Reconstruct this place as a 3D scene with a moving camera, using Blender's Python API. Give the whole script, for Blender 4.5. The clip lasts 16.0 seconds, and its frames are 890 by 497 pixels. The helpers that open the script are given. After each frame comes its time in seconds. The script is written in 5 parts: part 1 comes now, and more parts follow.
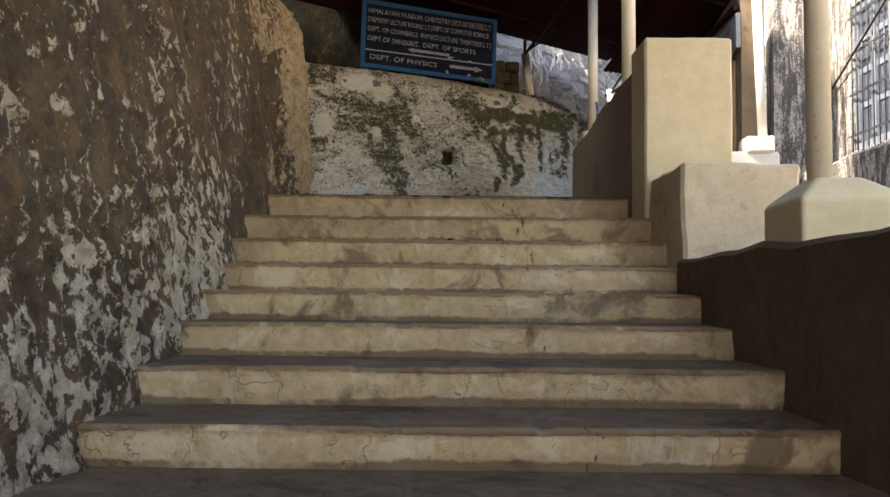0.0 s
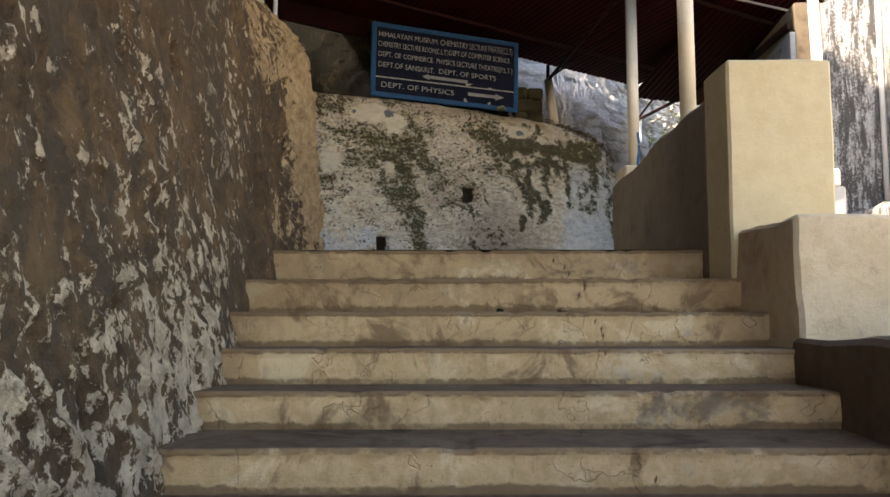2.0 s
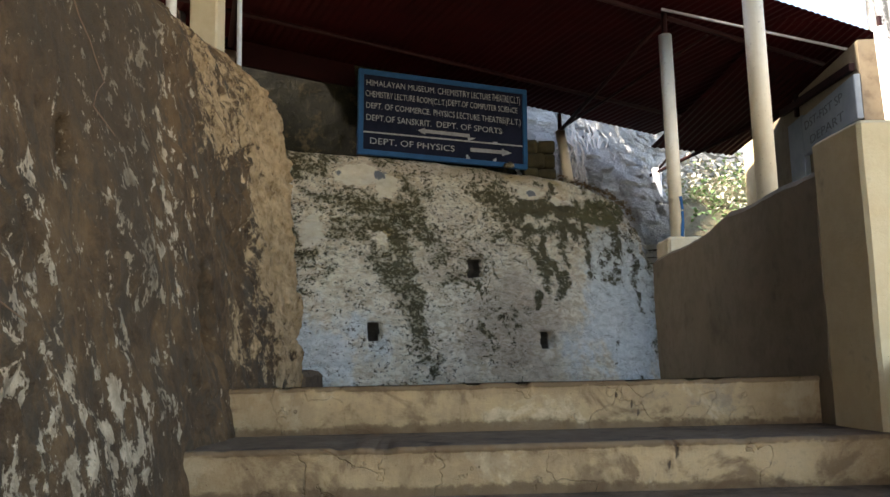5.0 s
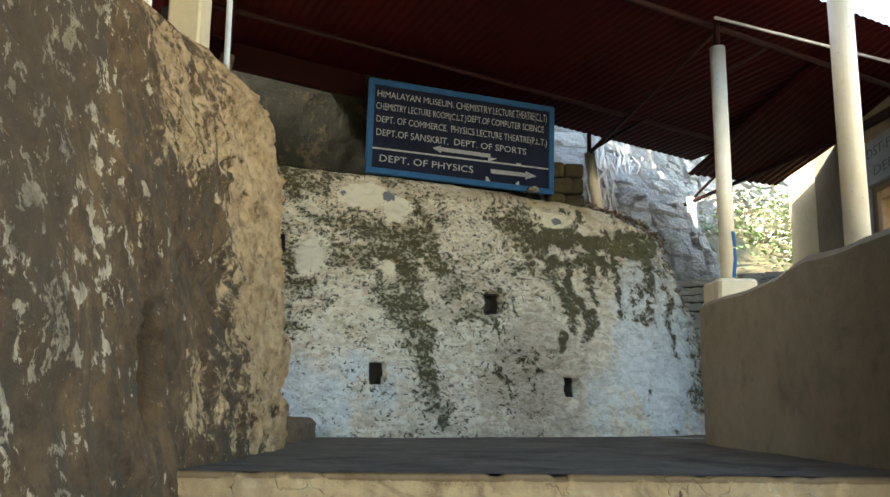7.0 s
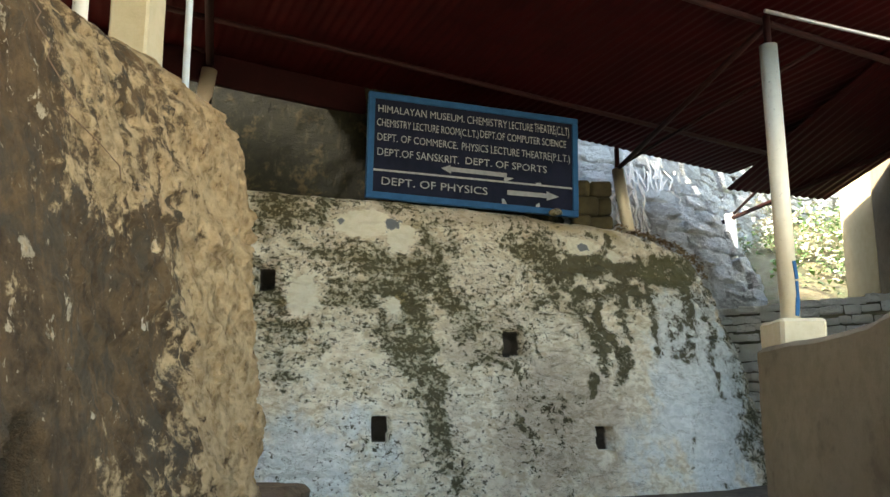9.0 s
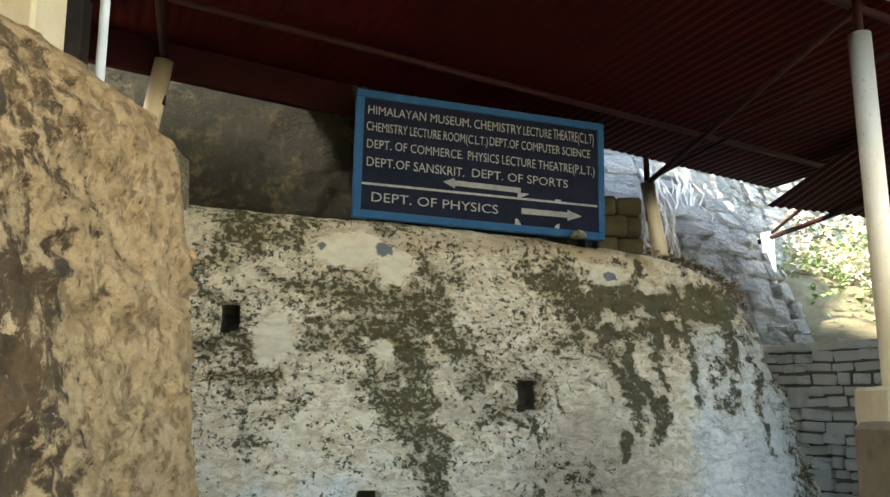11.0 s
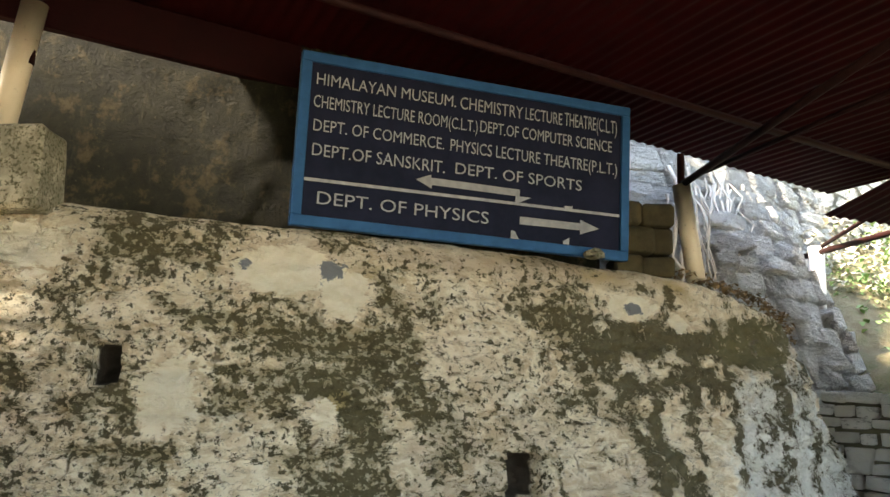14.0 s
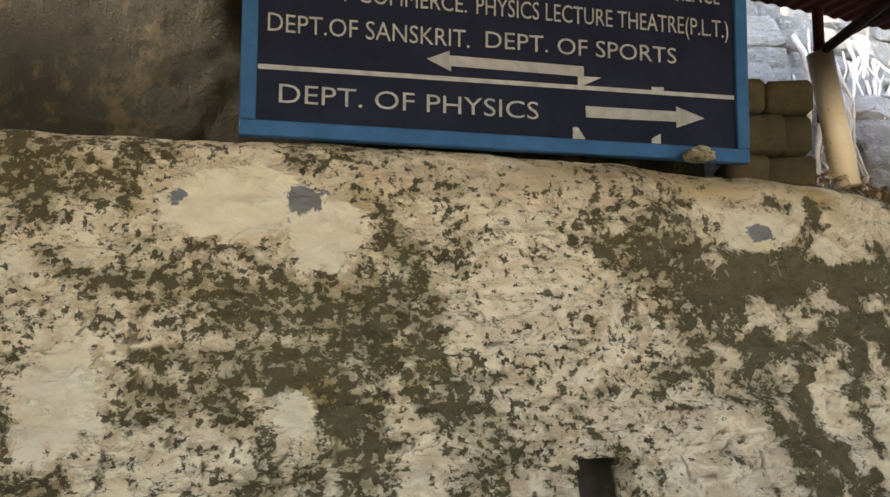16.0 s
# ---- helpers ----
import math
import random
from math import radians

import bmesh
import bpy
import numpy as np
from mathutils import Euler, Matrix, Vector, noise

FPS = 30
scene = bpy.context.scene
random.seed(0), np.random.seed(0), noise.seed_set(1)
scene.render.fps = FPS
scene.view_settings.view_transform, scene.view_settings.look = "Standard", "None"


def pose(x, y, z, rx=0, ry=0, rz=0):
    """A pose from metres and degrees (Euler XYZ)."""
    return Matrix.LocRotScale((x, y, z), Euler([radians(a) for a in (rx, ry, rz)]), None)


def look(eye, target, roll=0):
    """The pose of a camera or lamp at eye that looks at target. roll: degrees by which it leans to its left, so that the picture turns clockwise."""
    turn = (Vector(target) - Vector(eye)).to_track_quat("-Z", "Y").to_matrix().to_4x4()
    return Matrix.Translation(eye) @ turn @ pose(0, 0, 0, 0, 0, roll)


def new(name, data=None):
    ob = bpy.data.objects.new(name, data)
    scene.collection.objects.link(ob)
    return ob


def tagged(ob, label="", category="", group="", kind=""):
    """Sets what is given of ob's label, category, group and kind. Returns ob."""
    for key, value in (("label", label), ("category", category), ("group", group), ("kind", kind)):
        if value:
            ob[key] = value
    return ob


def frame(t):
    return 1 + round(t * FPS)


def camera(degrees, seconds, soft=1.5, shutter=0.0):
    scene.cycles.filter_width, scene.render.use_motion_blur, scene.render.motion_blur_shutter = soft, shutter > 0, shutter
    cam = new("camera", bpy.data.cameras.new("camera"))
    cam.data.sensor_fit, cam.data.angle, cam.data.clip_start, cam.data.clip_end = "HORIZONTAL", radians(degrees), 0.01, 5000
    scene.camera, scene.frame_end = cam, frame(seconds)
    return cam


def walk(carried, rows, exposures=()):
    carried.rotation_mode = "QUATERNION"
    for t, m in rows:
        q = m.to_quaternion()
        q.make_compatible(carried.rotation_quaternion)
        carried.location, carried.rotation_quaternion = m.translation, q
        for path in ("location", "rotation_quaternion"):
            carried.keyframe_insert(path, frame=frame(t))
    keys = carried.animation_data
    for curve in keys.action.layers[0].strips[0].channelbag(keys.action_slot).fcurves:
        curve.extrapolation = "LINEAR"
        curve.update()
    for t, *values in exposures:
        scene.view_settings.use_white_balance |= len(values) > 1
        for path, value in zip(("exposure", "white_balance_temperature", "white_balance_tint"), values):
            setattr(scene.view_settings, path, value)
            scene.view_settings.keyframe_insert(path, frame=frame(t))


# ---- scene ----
cam = camera(56.2, 16.0)
METRES, EYE, TILT, LEAN, TURN = 8.5, 1.5, 3.5, -0.6, 0.0
ROWS = [
    (0.0, 0.0, 0.0, 0.0, 0.0, 0.0, 0.0),
    (0.5, -0.0018, 0.0276, 0.0115, 0.52, 0.14, 0.24),
    (1.0, -0.0165, 0.0629, 0.0178, 0.83, 0.15, 0.63),
    (1.5, -0.0249, 0.0865, 0.0296, -0.3, 0.52, 0.7),
    (2.0, -0.0308, 0.1192, 0.0303, -0.14, 1.65, 0.66),
    (2.5, -0.0336, 0.1565, 0.045, 1.16, 3.4, 1.94),
    (3.0, -0.0451, 0.1903, 0.0565, 0.39, 3.96, 2.38),
    (3.5, -0.0498, 0.2129, 0.059, -0.62, 4.06, 2.71),
    (4.0, -0.0478, 0.2385, 0.0656, -0.47, 4.0, 2.66),
    (6.5, -0.0481, 0.3557, 0.1063, -1.66, 5.33, -0.08),
    (7.0, -0.0482, 0.3853, 0.1054, -0.33, 5.73, 0.05),
    (7.5, -0.0535, 0.4121, 0.1222, 0.16, 6.12, 0.02),
    (8.0, -0.0497, 0.4368, 0.1189, 0.56, 6.19, 0.02),
    (8.5, -0.0411, 0.465, 0.1363, 0.76, 6.57, 0.18),
    (9.0, -0.0387, 0.4827, 0.1336, 1.25, 6.64, 1.0),
    (11.5, -0.051, 0.6372, 0.1749, 0.27, 6.86, 0.6),
    (12.0, -0.0477, 0.659, 0.1756, -0.19, 6.22, 0.78),
    (12.5, -0.0364, 0.6901, 0.1932, -0.0, 6.26, 0.7),
    (13.0, -0.035, 0.7133, 0.1936, 0.54, 5.79, 0.81),
    (13.5, -0.0416, 0.7505, 0.2128, 0.55, 5.49, -0.65),
    (14.0, -0.0369, 0.7735, 0.2141, 0.11, 5.41, -0.9),
    (14.5, -0.0229, 0.8084, 0.2322, 0.7, 4.51, 0.08),
    (15.0, -0.0203, 0.8386, 0.2263, 3.01, 2.4, 1.94),
    (15.5, -0.0225, 0.8847, 0.223, 5.37, 1.2, 1.87),
    (16.0, -0.0159, 0.93, 0.2183, 6.21, 1.12, 1.92),
]
walk(cam, [(t, pose(0, 0, EYE, TILT, LEAN, TURN) @ pose(METRES * x, METRES * y, METRES * z, 90 + pitch, roll, yaw)) for t, x, y, z, yaw, pitch, roll in ROWS],
     exposures=[(0, 2.25, 8400, 19), (2, 2.42, 8350, 19), (4, 2.3, 7900, 16), (6.5, 3.0, 7450, 6), (7, 3.14, 7700, 4), (9, 3.22, 7950, 4), (12.5, 3.38, 8150, 6), (14.5, 3.3, 8750, 10), (15.5, 3.3, 9000, 13), (16, 3.52, 9000, 15)])

# ---- light ----
world = bpy.data.worlds.new("sky")
scene.world = world
world.use_nodes = True
wn = world.node_tree
sky = wn.nodes.new("ShaderNodeTexSky")
sky.sky_type = 'NISHITA'
sky.sun_disc = False
sky.sun_elevation, sky.sun_rotation = radians(46), radians(254)
wn.links.new(sky.outputs[0], wn.nodes["Background"].inputs[0])
wn.nodes["Background"].inputs[1].default_value = 0.15
sun = new("sun", bpy.data.lights.new("sun", 'SUN'))
sun.data.energy, sun.data.angle, sun.data.color = 3.2, radians(5), (1, 0.95, 0.87)
sun.matrix_world = look((-14, -4, 15), (0, 0, 0))


# ---- small tools ----
def part(name, bm, material, parent=None, label=""):
    me = bpy.data.meshes.new(name)
    bm.to_mesh(me)
    bm.free()
    me.materials.append(material)
    ob = new(name, me)
    ob.parent = parent
    if label:
        ob["label"] = label
    return ob


def smooth(ob, angle=40):
    for p in ob.data.polygons:
        p.use_smooth = True
    return ob


def empty(name, label, category, group="", kind=""):
    return tagged(new(name), label, category, group, kind)


def block(x0, x1, y0, y1, z0, z1, bevel=0.01, seg=1, m=None):
    """A bevelled box."""
    bm = bmesh.new()
    bmesh.ops.create_cube(bm, size=1, matrix=Matrix.LocRotScale(((x0 + x1) / 2, (y0 + y1) / 2, (z0 + z1) / 2), None, (x1 - x0, y1 - y0, z1 - z0)))
    if bevel:
        bmesh.ops.bevel(bm, geom=bm.edges[:], offset=bevel, segments=seg, affect='EDGES', profile=0.5)
    if m:
        bm.transform(m)
    return bm


def rod(a, b, r, sides=16, r2=None, hollow=False):
    """A tube or bar from a to b."""
    a, b = Vector(a), Vector(b)
    d = b - a
    bm = bmesh.new()
    m = Matrix.Translation((a + b) / 2) @ d.to_track_quat("Z", "Y").to_matrix().to_4x4()
    bmesh.ops.create_cone(bm, cap_ends=True, segments=sides, radius1=r, radius2=r2 or r, depth=d.length, matrix=m)
    if hollow:
        top = [f for f in bm.faces if len(f.verts) > 4 and (f.calc_center_median() - b).length < r]
        g = bmesh.ops.inset_region(bm, faces=top, thickness=r * 0.12)
        for f in top:
            bmesh.ops.translate(bm, verts=f.verts, vec=-d.normalized() * 0.08)
    for f in bm.faces:
        f.smooth = len(f.verts) == 4
    return bm


def hash2(i, j, k, seed):
    h = (i * 374761393 + j * 668265263 + k * 1274126177 + seed * 974634777) & 0xffffffff
    h = ((h ^ (h >> 13)) * 1103515245) & 0xffffffff
    return ((h ^ (h >> 16)) & 0xffff) / 65535.0


def vnoise(x, y, z, seed=0):
    """Smooth value noise from 0 to 1 on arrays."""
    x, y, z = np.broadcast_arrays(np.asarray(x, float), np.asarray(y, float), np.asarray(z, float))
    i, j, k = (np.floor(a).astype(np.int64) for a in (x, y, z))
    u, v, w = (a - np.floor(a) for a in (x, y, z))
    u, v, w = (a * a * (3 - 2 * a) for a in (u, v, w))
    r = 0
    for a in (0, 1):
        for b in (0, 1):
            for c in (0, 1):
                r = r + hash2(i + a, j + b, k + c, seed) * (u if a else 1 - u) * (v if b else 1 - v) * (w if c else 1 - w)
    return r


def fbm(x, y, z, octaves=4, seed=0):
    r, amp, tot = 0, 1, 0
    for o in range(octaves):
        r = r + amp * vnoise(x * 2 ** o, y * 2 ** o, z * 2 ** o, seed + o)
        tot += amp
        amp *= 0.5
    return r / tot


def worley(x, y, seed=0):
    """Distance to the nearest cell point, distance from the cell's edge, and the cell's own random number."""
    i0, j0 = np.floor(x).astype(np.int64), np.floor(y).astype(np.int64)
    d1, d2, own = np.full(x.shape, 9.0), np.full(x.shape, 9.0), np.zeros(x.shape)
    for a in (-1, 0, 1):
        for b in (-1, 0, 1):
            i, j = i0 + a, j0 + b
            px, py = i + 0.12 + 0.76 * hash2(i, j, 0 * i, seed), j + 0.12 + 0.76 * hash2(i, j, 0 * i + 1, seed)
            d = np.hypot(px - x, py - y)
            own = np.where(d < d1, hash2(i, j, 0 * i + 2, seed), own)
            d2 = np.minimum(d2, np.maximum(d, d1))
            d1 = np.minimum(d, d1)
    return d1, d2 - d1, own


def sheet(name, P, material, parent=None, attributes=None, label=""):
    """One mesh from a grid of points P[rows, cols, 3], with point attributes of the same grid."""
    n, m, _ = P.shape
    idx = np.arange(n * m).reshape(n, m)
    quads = np.stack([idx[:-1, :-1], idx[:-1, 1:], idx[1:, 1:], idx[1:, :-1]], -1).reshape(-1, 4)
    me = bpy.data.meshes.new(name)
    me.from_pydata(P.reshape(-1, 3).tolist(), [], quads.tolist())
    for key, val in (attributes or {}).items():
        a = me.attributes.new(key, 'FLOAT', 'POINT')
        a.data.foreach_set("value", np.ascontiguousarray(val, dtype=np.float32).ravel())
    me.materials.append(material)
    me.polygons.foreach_set("use_smooth", [True] * len(me.polygons))
    ob = new(name, me)
    ob.parent = parent
    if label:
        ob["label"] = label
    return ob


def curve_through(points, n):
    """n points evenly along a smooth curve through the given ones."""
    p = np.array(points, float)
    q = np.vstack([2 * p[0] - p[1], p, 2 * p[-1] - p[-2]])
    out = []
    for i in range(len(p) - 1):
        a, b, c, d = q[i:i + 4]
        for t in np.linspace(0, 1, 40, endpoint=False):
            out.append(0.5 * (2 * b + (c - a) * t + (2 * a - 5 * b + 4 * c - d) * t * t + (3 * b - a - 3 * c + d) * t ** 3))
    out.append(p[-1])
    out = np.array(out)
    s = np.r_[0, np.cumsum(np.linalg.norm(np.diff(out[:, :2], axis=0), axis=1))]
    u = np.linspace(0, s[-1], n)
    return np.stack([np.interp(u, s, out[:, k]) for k in range(out.shape[1])], -1), u


# ---- materials ----
class Nodes:
    """Short names for the nodes of one material."""

    def __init__(self, name):
        self.m = bpy.data.materials.new(name)
        self.m.use_nodes = True
        self.t = self.m.node_tree
        self.b = self.t.nodes["Principled BSDF"]
        self.co = self.t.nodes.new("ShaderNodeTexCoord").outputs["Object"]

    def put(self, socket, value):
        if isinstance(value, bpy.types.NodeSocket):
            self.t.links.new(value, socket)
        elif isinstance(value, (tuple, list)) and len(value) == 3 and socket.type == 'RGBA':
            socket.default_value = (*value, 1)
        else:
            socket.default_value = value

    def node(self, kind, out=0, props=None, **ins):
        n = self.t.nodes.new(kind)
        for k, v in (props or {}).items():
            setattr(n, k, v)
        for k, v in ins.items():
            self.put(n.inputs[k.replace("_", " ")], v)
        return n.outputs[out]

    def scaled(self, x, y, z):
        n = self.t.nodes.new("ShaderNodeMapping")
        self.t.links.new(self.co, n.inputs[0])
        n.inputs["Scale"].default_value = (x, y, z)
        return n.outputs[0]

    def noise(self, scale, detail=6, rough=0.6, co=None, distortion=0.0):
        return self.node("ShaderNodeTexNoise", Vector=co or self.co, Scale=scale, Detail=detail, Roughness=rough, Distortion=distortion)

    def cells(self, scale, co=None, out=0, feature='F1'):
        return self.node("ShaderNodeTexVoronoi", out, {"feature": feature}, Vector=co or self.co, Scale=scale)

    def attr(self, name):
        return self.node("ShaderNodeAttribute", 2, {"attribute_name": name})

    def rand(self):
        return self.node("ShaderNodeObjectInfo", 5)

    def step(self, value, a, b, lo=0.0, hi=1.0):
        n = self.t.nodes.new("ShaderNodeMapRange")
        n.interpolation_type = 'SMOOTHSTEP'
        for i, v in enumerate((value, a, b, lo, hi)):
            self.put(n.inputs[i], v)
        return n.outputs[0]

    def math(self, op, a, b=0.0):
        n = self.t.nodes.new("ShaderNodeMath")
        n.operation = op
        self.put(n.inputs[0], a)
        self.put(n.inputs[1], b)
        return n.outputs[0]

    def mix(self, f, a, b, blend='MIX'):
        n = self.t.nodes.new("ShaderNodeMix")
        n.data_type, n.blend_type = 'RGBA', blend
        self.put(n.inputs[0], f)
        self.put(n.inputs[6], a)
        self.put(n.inputs[7], b)
        return n.outputs[2]

    def done(self, color, rough=0.9, height=None, depth=0.01, metal=0.0, spec=0.3):
        self.put(self.b.inputs["Base Color"], color)
        self.put(self.b.inputs["Roughness"], rough)
        self.put(self.b.inputs["Metallic"], metal)
        self.put(self.b.inputs["Specular IOR Level"], spec)
        if height is not None:
            n = self.t.nodes.new("ShaderNodeBump")
            n.inputs["Strength"].default_value = 1.0
            n.inputs["Distance"].default_value = depth
            self.t.links.new(height, n.inputs["Height"])
            self.t.links.new(n.outputs[0], self.b.inputs["Normal"])
        return self.m


def mossy_plaster():
    """Old lime plaster with moss, damp, bare patches and painted cool light, from the wall's own stain fields."""
    n = Nodes("mossy_plaster")
    fine, mid, big = n.noise(48, 6, 0.8), n.noise(12, 7, 0.72, co=n.scaled(1, 1, 1.7), distortion=0.6), n.noise(4, 6, 0.65)
    c = n.mix(n.step(big, 0.36, 0.62), (0.62, 0.51, 0.35), (0.80, 0.70, 0.53))
    c = n.mix(n.step(mid, 0.42, 0.58), c, (0.90, 0.83, 0.68))
    # bluish white: sky light from the passage put into the plaster colour
    c = n.mix(n.step(n.math('ADD', n.attr("pale"), n.math('MULTIPLY', n.math('SUBTRACT', big, 0.5), 1.2)), 0.3, 0.62), c, n.mix(n.step(mid, 0.35, 0.65), (0.66, 0.69, 0.66), (0.88, 0.90, 0.87)))
    c = n.mix(n.step(n.math('ADD', n.attr("ochre"), n.math('MULTIPLY', n.math('SUBTRACT', mid, 0.5), 0.8)), 0.4, 0.7), c, (0.50, 0.39, 0.20))
    c = n.mix(n.math('MULTIPLY', n.step(n.math('ADD', n.attr("dust"), n.math('MULTIPLY', n.math('SUBTRACT', big, 0.5), 1.6)), 0.2, 0.9), 0.8), c, n.mix(n.step(mid, 0.35, 0.65), (0.42, 0.33, 0.235), (0.62, 0.52, 0.40)))
    c = n.mix(n.math('MULTIPLY', n.step(n.attr("crack"), 0.25, 0.8), 0.8), c, (0.13, 0.10, 0.06))
    ridge = n.noise(5.5, 6, 0.62, co=n.scaled(1, 1, 2.4), distortion=0.7)
    flaked = n.math('MULTIPLY', n.step(n.math('ABSOLUTE', n.math('SUBTRACT', ridge, 0.5)), 0.003, 0.013, 1.0, 0.0), n.step(big, 0.40, 0.54))
    c = n.mix(n.math('MULTIPLY', flaked, 0.55), c, (0.17, 0.135, 0.08))
    chips = n.noise(10, 7, 0.66, co=n.scaled(1, 1, 1.25), distortion=0.35)
    speck = n.noise(30, 6, 0.68, co=n.scaled(1, 1, 1.15))
    drip = n.attr("drip")
    edge = n.math('ADD', n.math('MULTIPLY', n.math('SUBTRACT', fine, 0.5), 1.3), n.math('MULTIPLY', n.math('SUBTRACT', chips, 0.5), 2.4))
    film = n.step(n.math('ADD', n.attr("moss"), edge), 0.22, 0.62)
    c = n.mix(n.math('MULTIPLY', film, n.math('SUBTRACT', 0.54, n.math('MULTIPLY', drip, 0.2))), c, n.mix(n.step(mid, 0.35, 0.65), (0.17, 0.145, 0.070), (0.30, 0.265, 0.15)))
    grit = n.noise(110, 3, 0.7)
    dots = n.math('MULTIPLY', n.math('SUBTRACT', speck, 0.5), n.math('SUBTRACT', 5.6, n.math('MULTIPLY', drip, 4.0)))
    moss = n.step(n.math('ADD', n.math('ADD', n.attr("moss"), dots), n.math('ADD', edge, n.math('MULTIPLY', n.math('SUBTRACT', grit, 0.5), 0.8))), 0.50, 0.62)
    dark = n.mix(n.step(fine, 0.3, 0.7), (0.030, 0.028, 0.012), (0.090, 0.080, 0.038))
    dark = n.mix(n.math('MULTIPLY', n.step(n.attr("green"), 0.3, 0.9), 0.3), dark, (0.13, 0.145, 0.05))
    c = n.mix(n.math('MULTIPLY', moss, 0.90), c, dark)
    veil = n.step(n.math('ADD', n.attr("moss"), n.math('MULTIPLY', n.math('SUBTRACT', big, 0.5), 1.2)), 0.25, 0.75)
    c = n.mix(n.math('MULTIPLY', veil, 0.16), c, (0.20, 0.175, 0.085))
    c = n.mix(n.step(n.math('ADD', n.attr("fresh"), n.math('MULTIPLY', n.math('SUBTRACT', mid, 0.5), 1.0)), 0.47, 0.53), c, n.mix(n.step(mid, 0.35, 0.65), (0.80, 0.74, 0.58), (0.90, 0.85, 0.71)))
    c = n.mix(n.step(n.math('ADD', n.attr("bare"), n.math('MULTIPLY', edge, 0.85)), 0.48, 0.54), c, (0.22, 0.24, 0.26))
    # weep holes coloured dark inside, painting in the shade of their depth
    c = n.mix(n.step(n.attr("hole"), 0.4, 0.6), c, (0.06, 0.05, 0.04))
    hgt = n.math('SUBTRACT', n.math('ADD', n.math('MULTIPLY', mid, 0.55), n.math('MULTIPLY', fine, 0.25)), n.math('MULTIPLY', moss, 0.35))
    hgt = n.math('ADD', hgt, n.math('MULTIPLY', n.step(ridge, 0.49, 0.51), n.step(big, 0.42, 0.52, 0.0, 0.35)))
    return n.done(c, 0.92, hgt, 0.05)


def rough_stone_plaster():
    """Brown weathered rubble wall with pale worn flakes and dark streaks."""
    n = Nodes("weathered_rubble_plaster")
    fine, mid, big = n.noise(60, 5, 0.75), n.noise(14, 6, 0.7), n.noise(2.2, 5, 0.65)
    streak = n.noise(6, 6, 0.7, co=n.scaled(1.3, 1.3, 0.6), distortion=0.4)
    c = n.mix(n.step(mid, 0.3, 0.7), (0.066, 0.040, 0.021), (0.17, 0.104, 0.053))
    c = n.mix(n.math('MULTIPLY', n.step(big, 0.45, 0.65), 0.6), c, (0.25, 0.15, 0.072))
    c = n.mix(n.math('MULTIPLY', n.step(streak, 0.46, 0.62), 0.8), c, (0.085, 0.066, 0.045))
    drag = n.mix(0.42, n.noise(8.5, 7, 0.62, co=n.scaled(1, 1.1, 0.82), distortion=0.15), n.noise(21, 6, 0.66, co=n.scaled(1, 1.1, 0.75)))
    worn = n.math('ADD', n.attr("worn"), n.math('ADD', n.math('MULTIPLY', n.math('SUBTRACT', fine, 0.5), 0.6), n.math('MULTIPLY', n.math('SUBTRACT', drag, 0.5), 4.6)))
    flakes = n.step(worn, 0.40, 0.54)
    c = n.mix(flakes, c, n.mix(n.step(mid, 0.3, 0.7), (0.46, 0.35, 0.23), (0.78, 0.64, 0.45)))
    c = n.mix(n.math('MULTIPLY', n.step(n.math('ADD', n.attr("grime"), n.math('MULTIPLY', n.math('SUBTRACT', streak, 0.5), 1.2)), 0.36, 0.74), 0.62), c, (0.095, 0.068, 0.042))
    clay = n.step(n.math('ADD', n.attr("clay"), n.math('ADD', n.math('MULTIPLY', n.math('SUBTRACT', mid, 0.5), 1.6), n.math('MULTIPLY', n.math('SUBTRACT', drag, 0.5), 2.2))), 0.34, 0.62)
    c = n.mix(clay, c, n.mix(n.step(mid, 0.3, 0.7), (0.43, 0.275, 0.135), (0.68, 0.475, 0.265)))
    pit = n.noise(19, 6, 0.75, co=n.scaled(1, 1, 0.7), distortion=0.4)
    c = n.mix(n.math('MULTIPLY', n.math('MULTIPLY', n.step(pit, 0.53, 0.62), clay), 0.42), c, (0.17, 0.105, 0.052))
    speck = n.noise(34, 5, 0.72, co=n.scaled(1, 1, 0.6))
    c = n.mix(n.math('MULTIPLY', n.step(speck, 0.63, 0.68), n.math('SUBTRACT', 0.8, n.math('MULTIPLY', clay, 0.7))), c, (0.50, 0.39, 0.26))
    c = n.mix(n.math('MULTIPLY', n.step(n.attr("gold"), 0.3, 0.9), 0.6), c, (0.42, 0.24, 0.07))
    # near-black in the holes stands for shade inside the recess
    c = n.mix(n.step(n.attr("hole"), 0.3, 0.7), c, (0.04, 0.035, 0.03))
    return n.done(c, 0.93, n.math('ADD', n.math('MULTIPLY', mid, 0.8), n.math('SUBTRACT', n.math('MULTIPLY', fine, 0.4), n.math('MULTIPLY', n.step(pit, 0.53, 0.60), n.math('SUBTRACT', n.math('MULTIPLY', clay, 0.35), n.math('MULTIPLY', flakes, 0.3))))), 0.05)


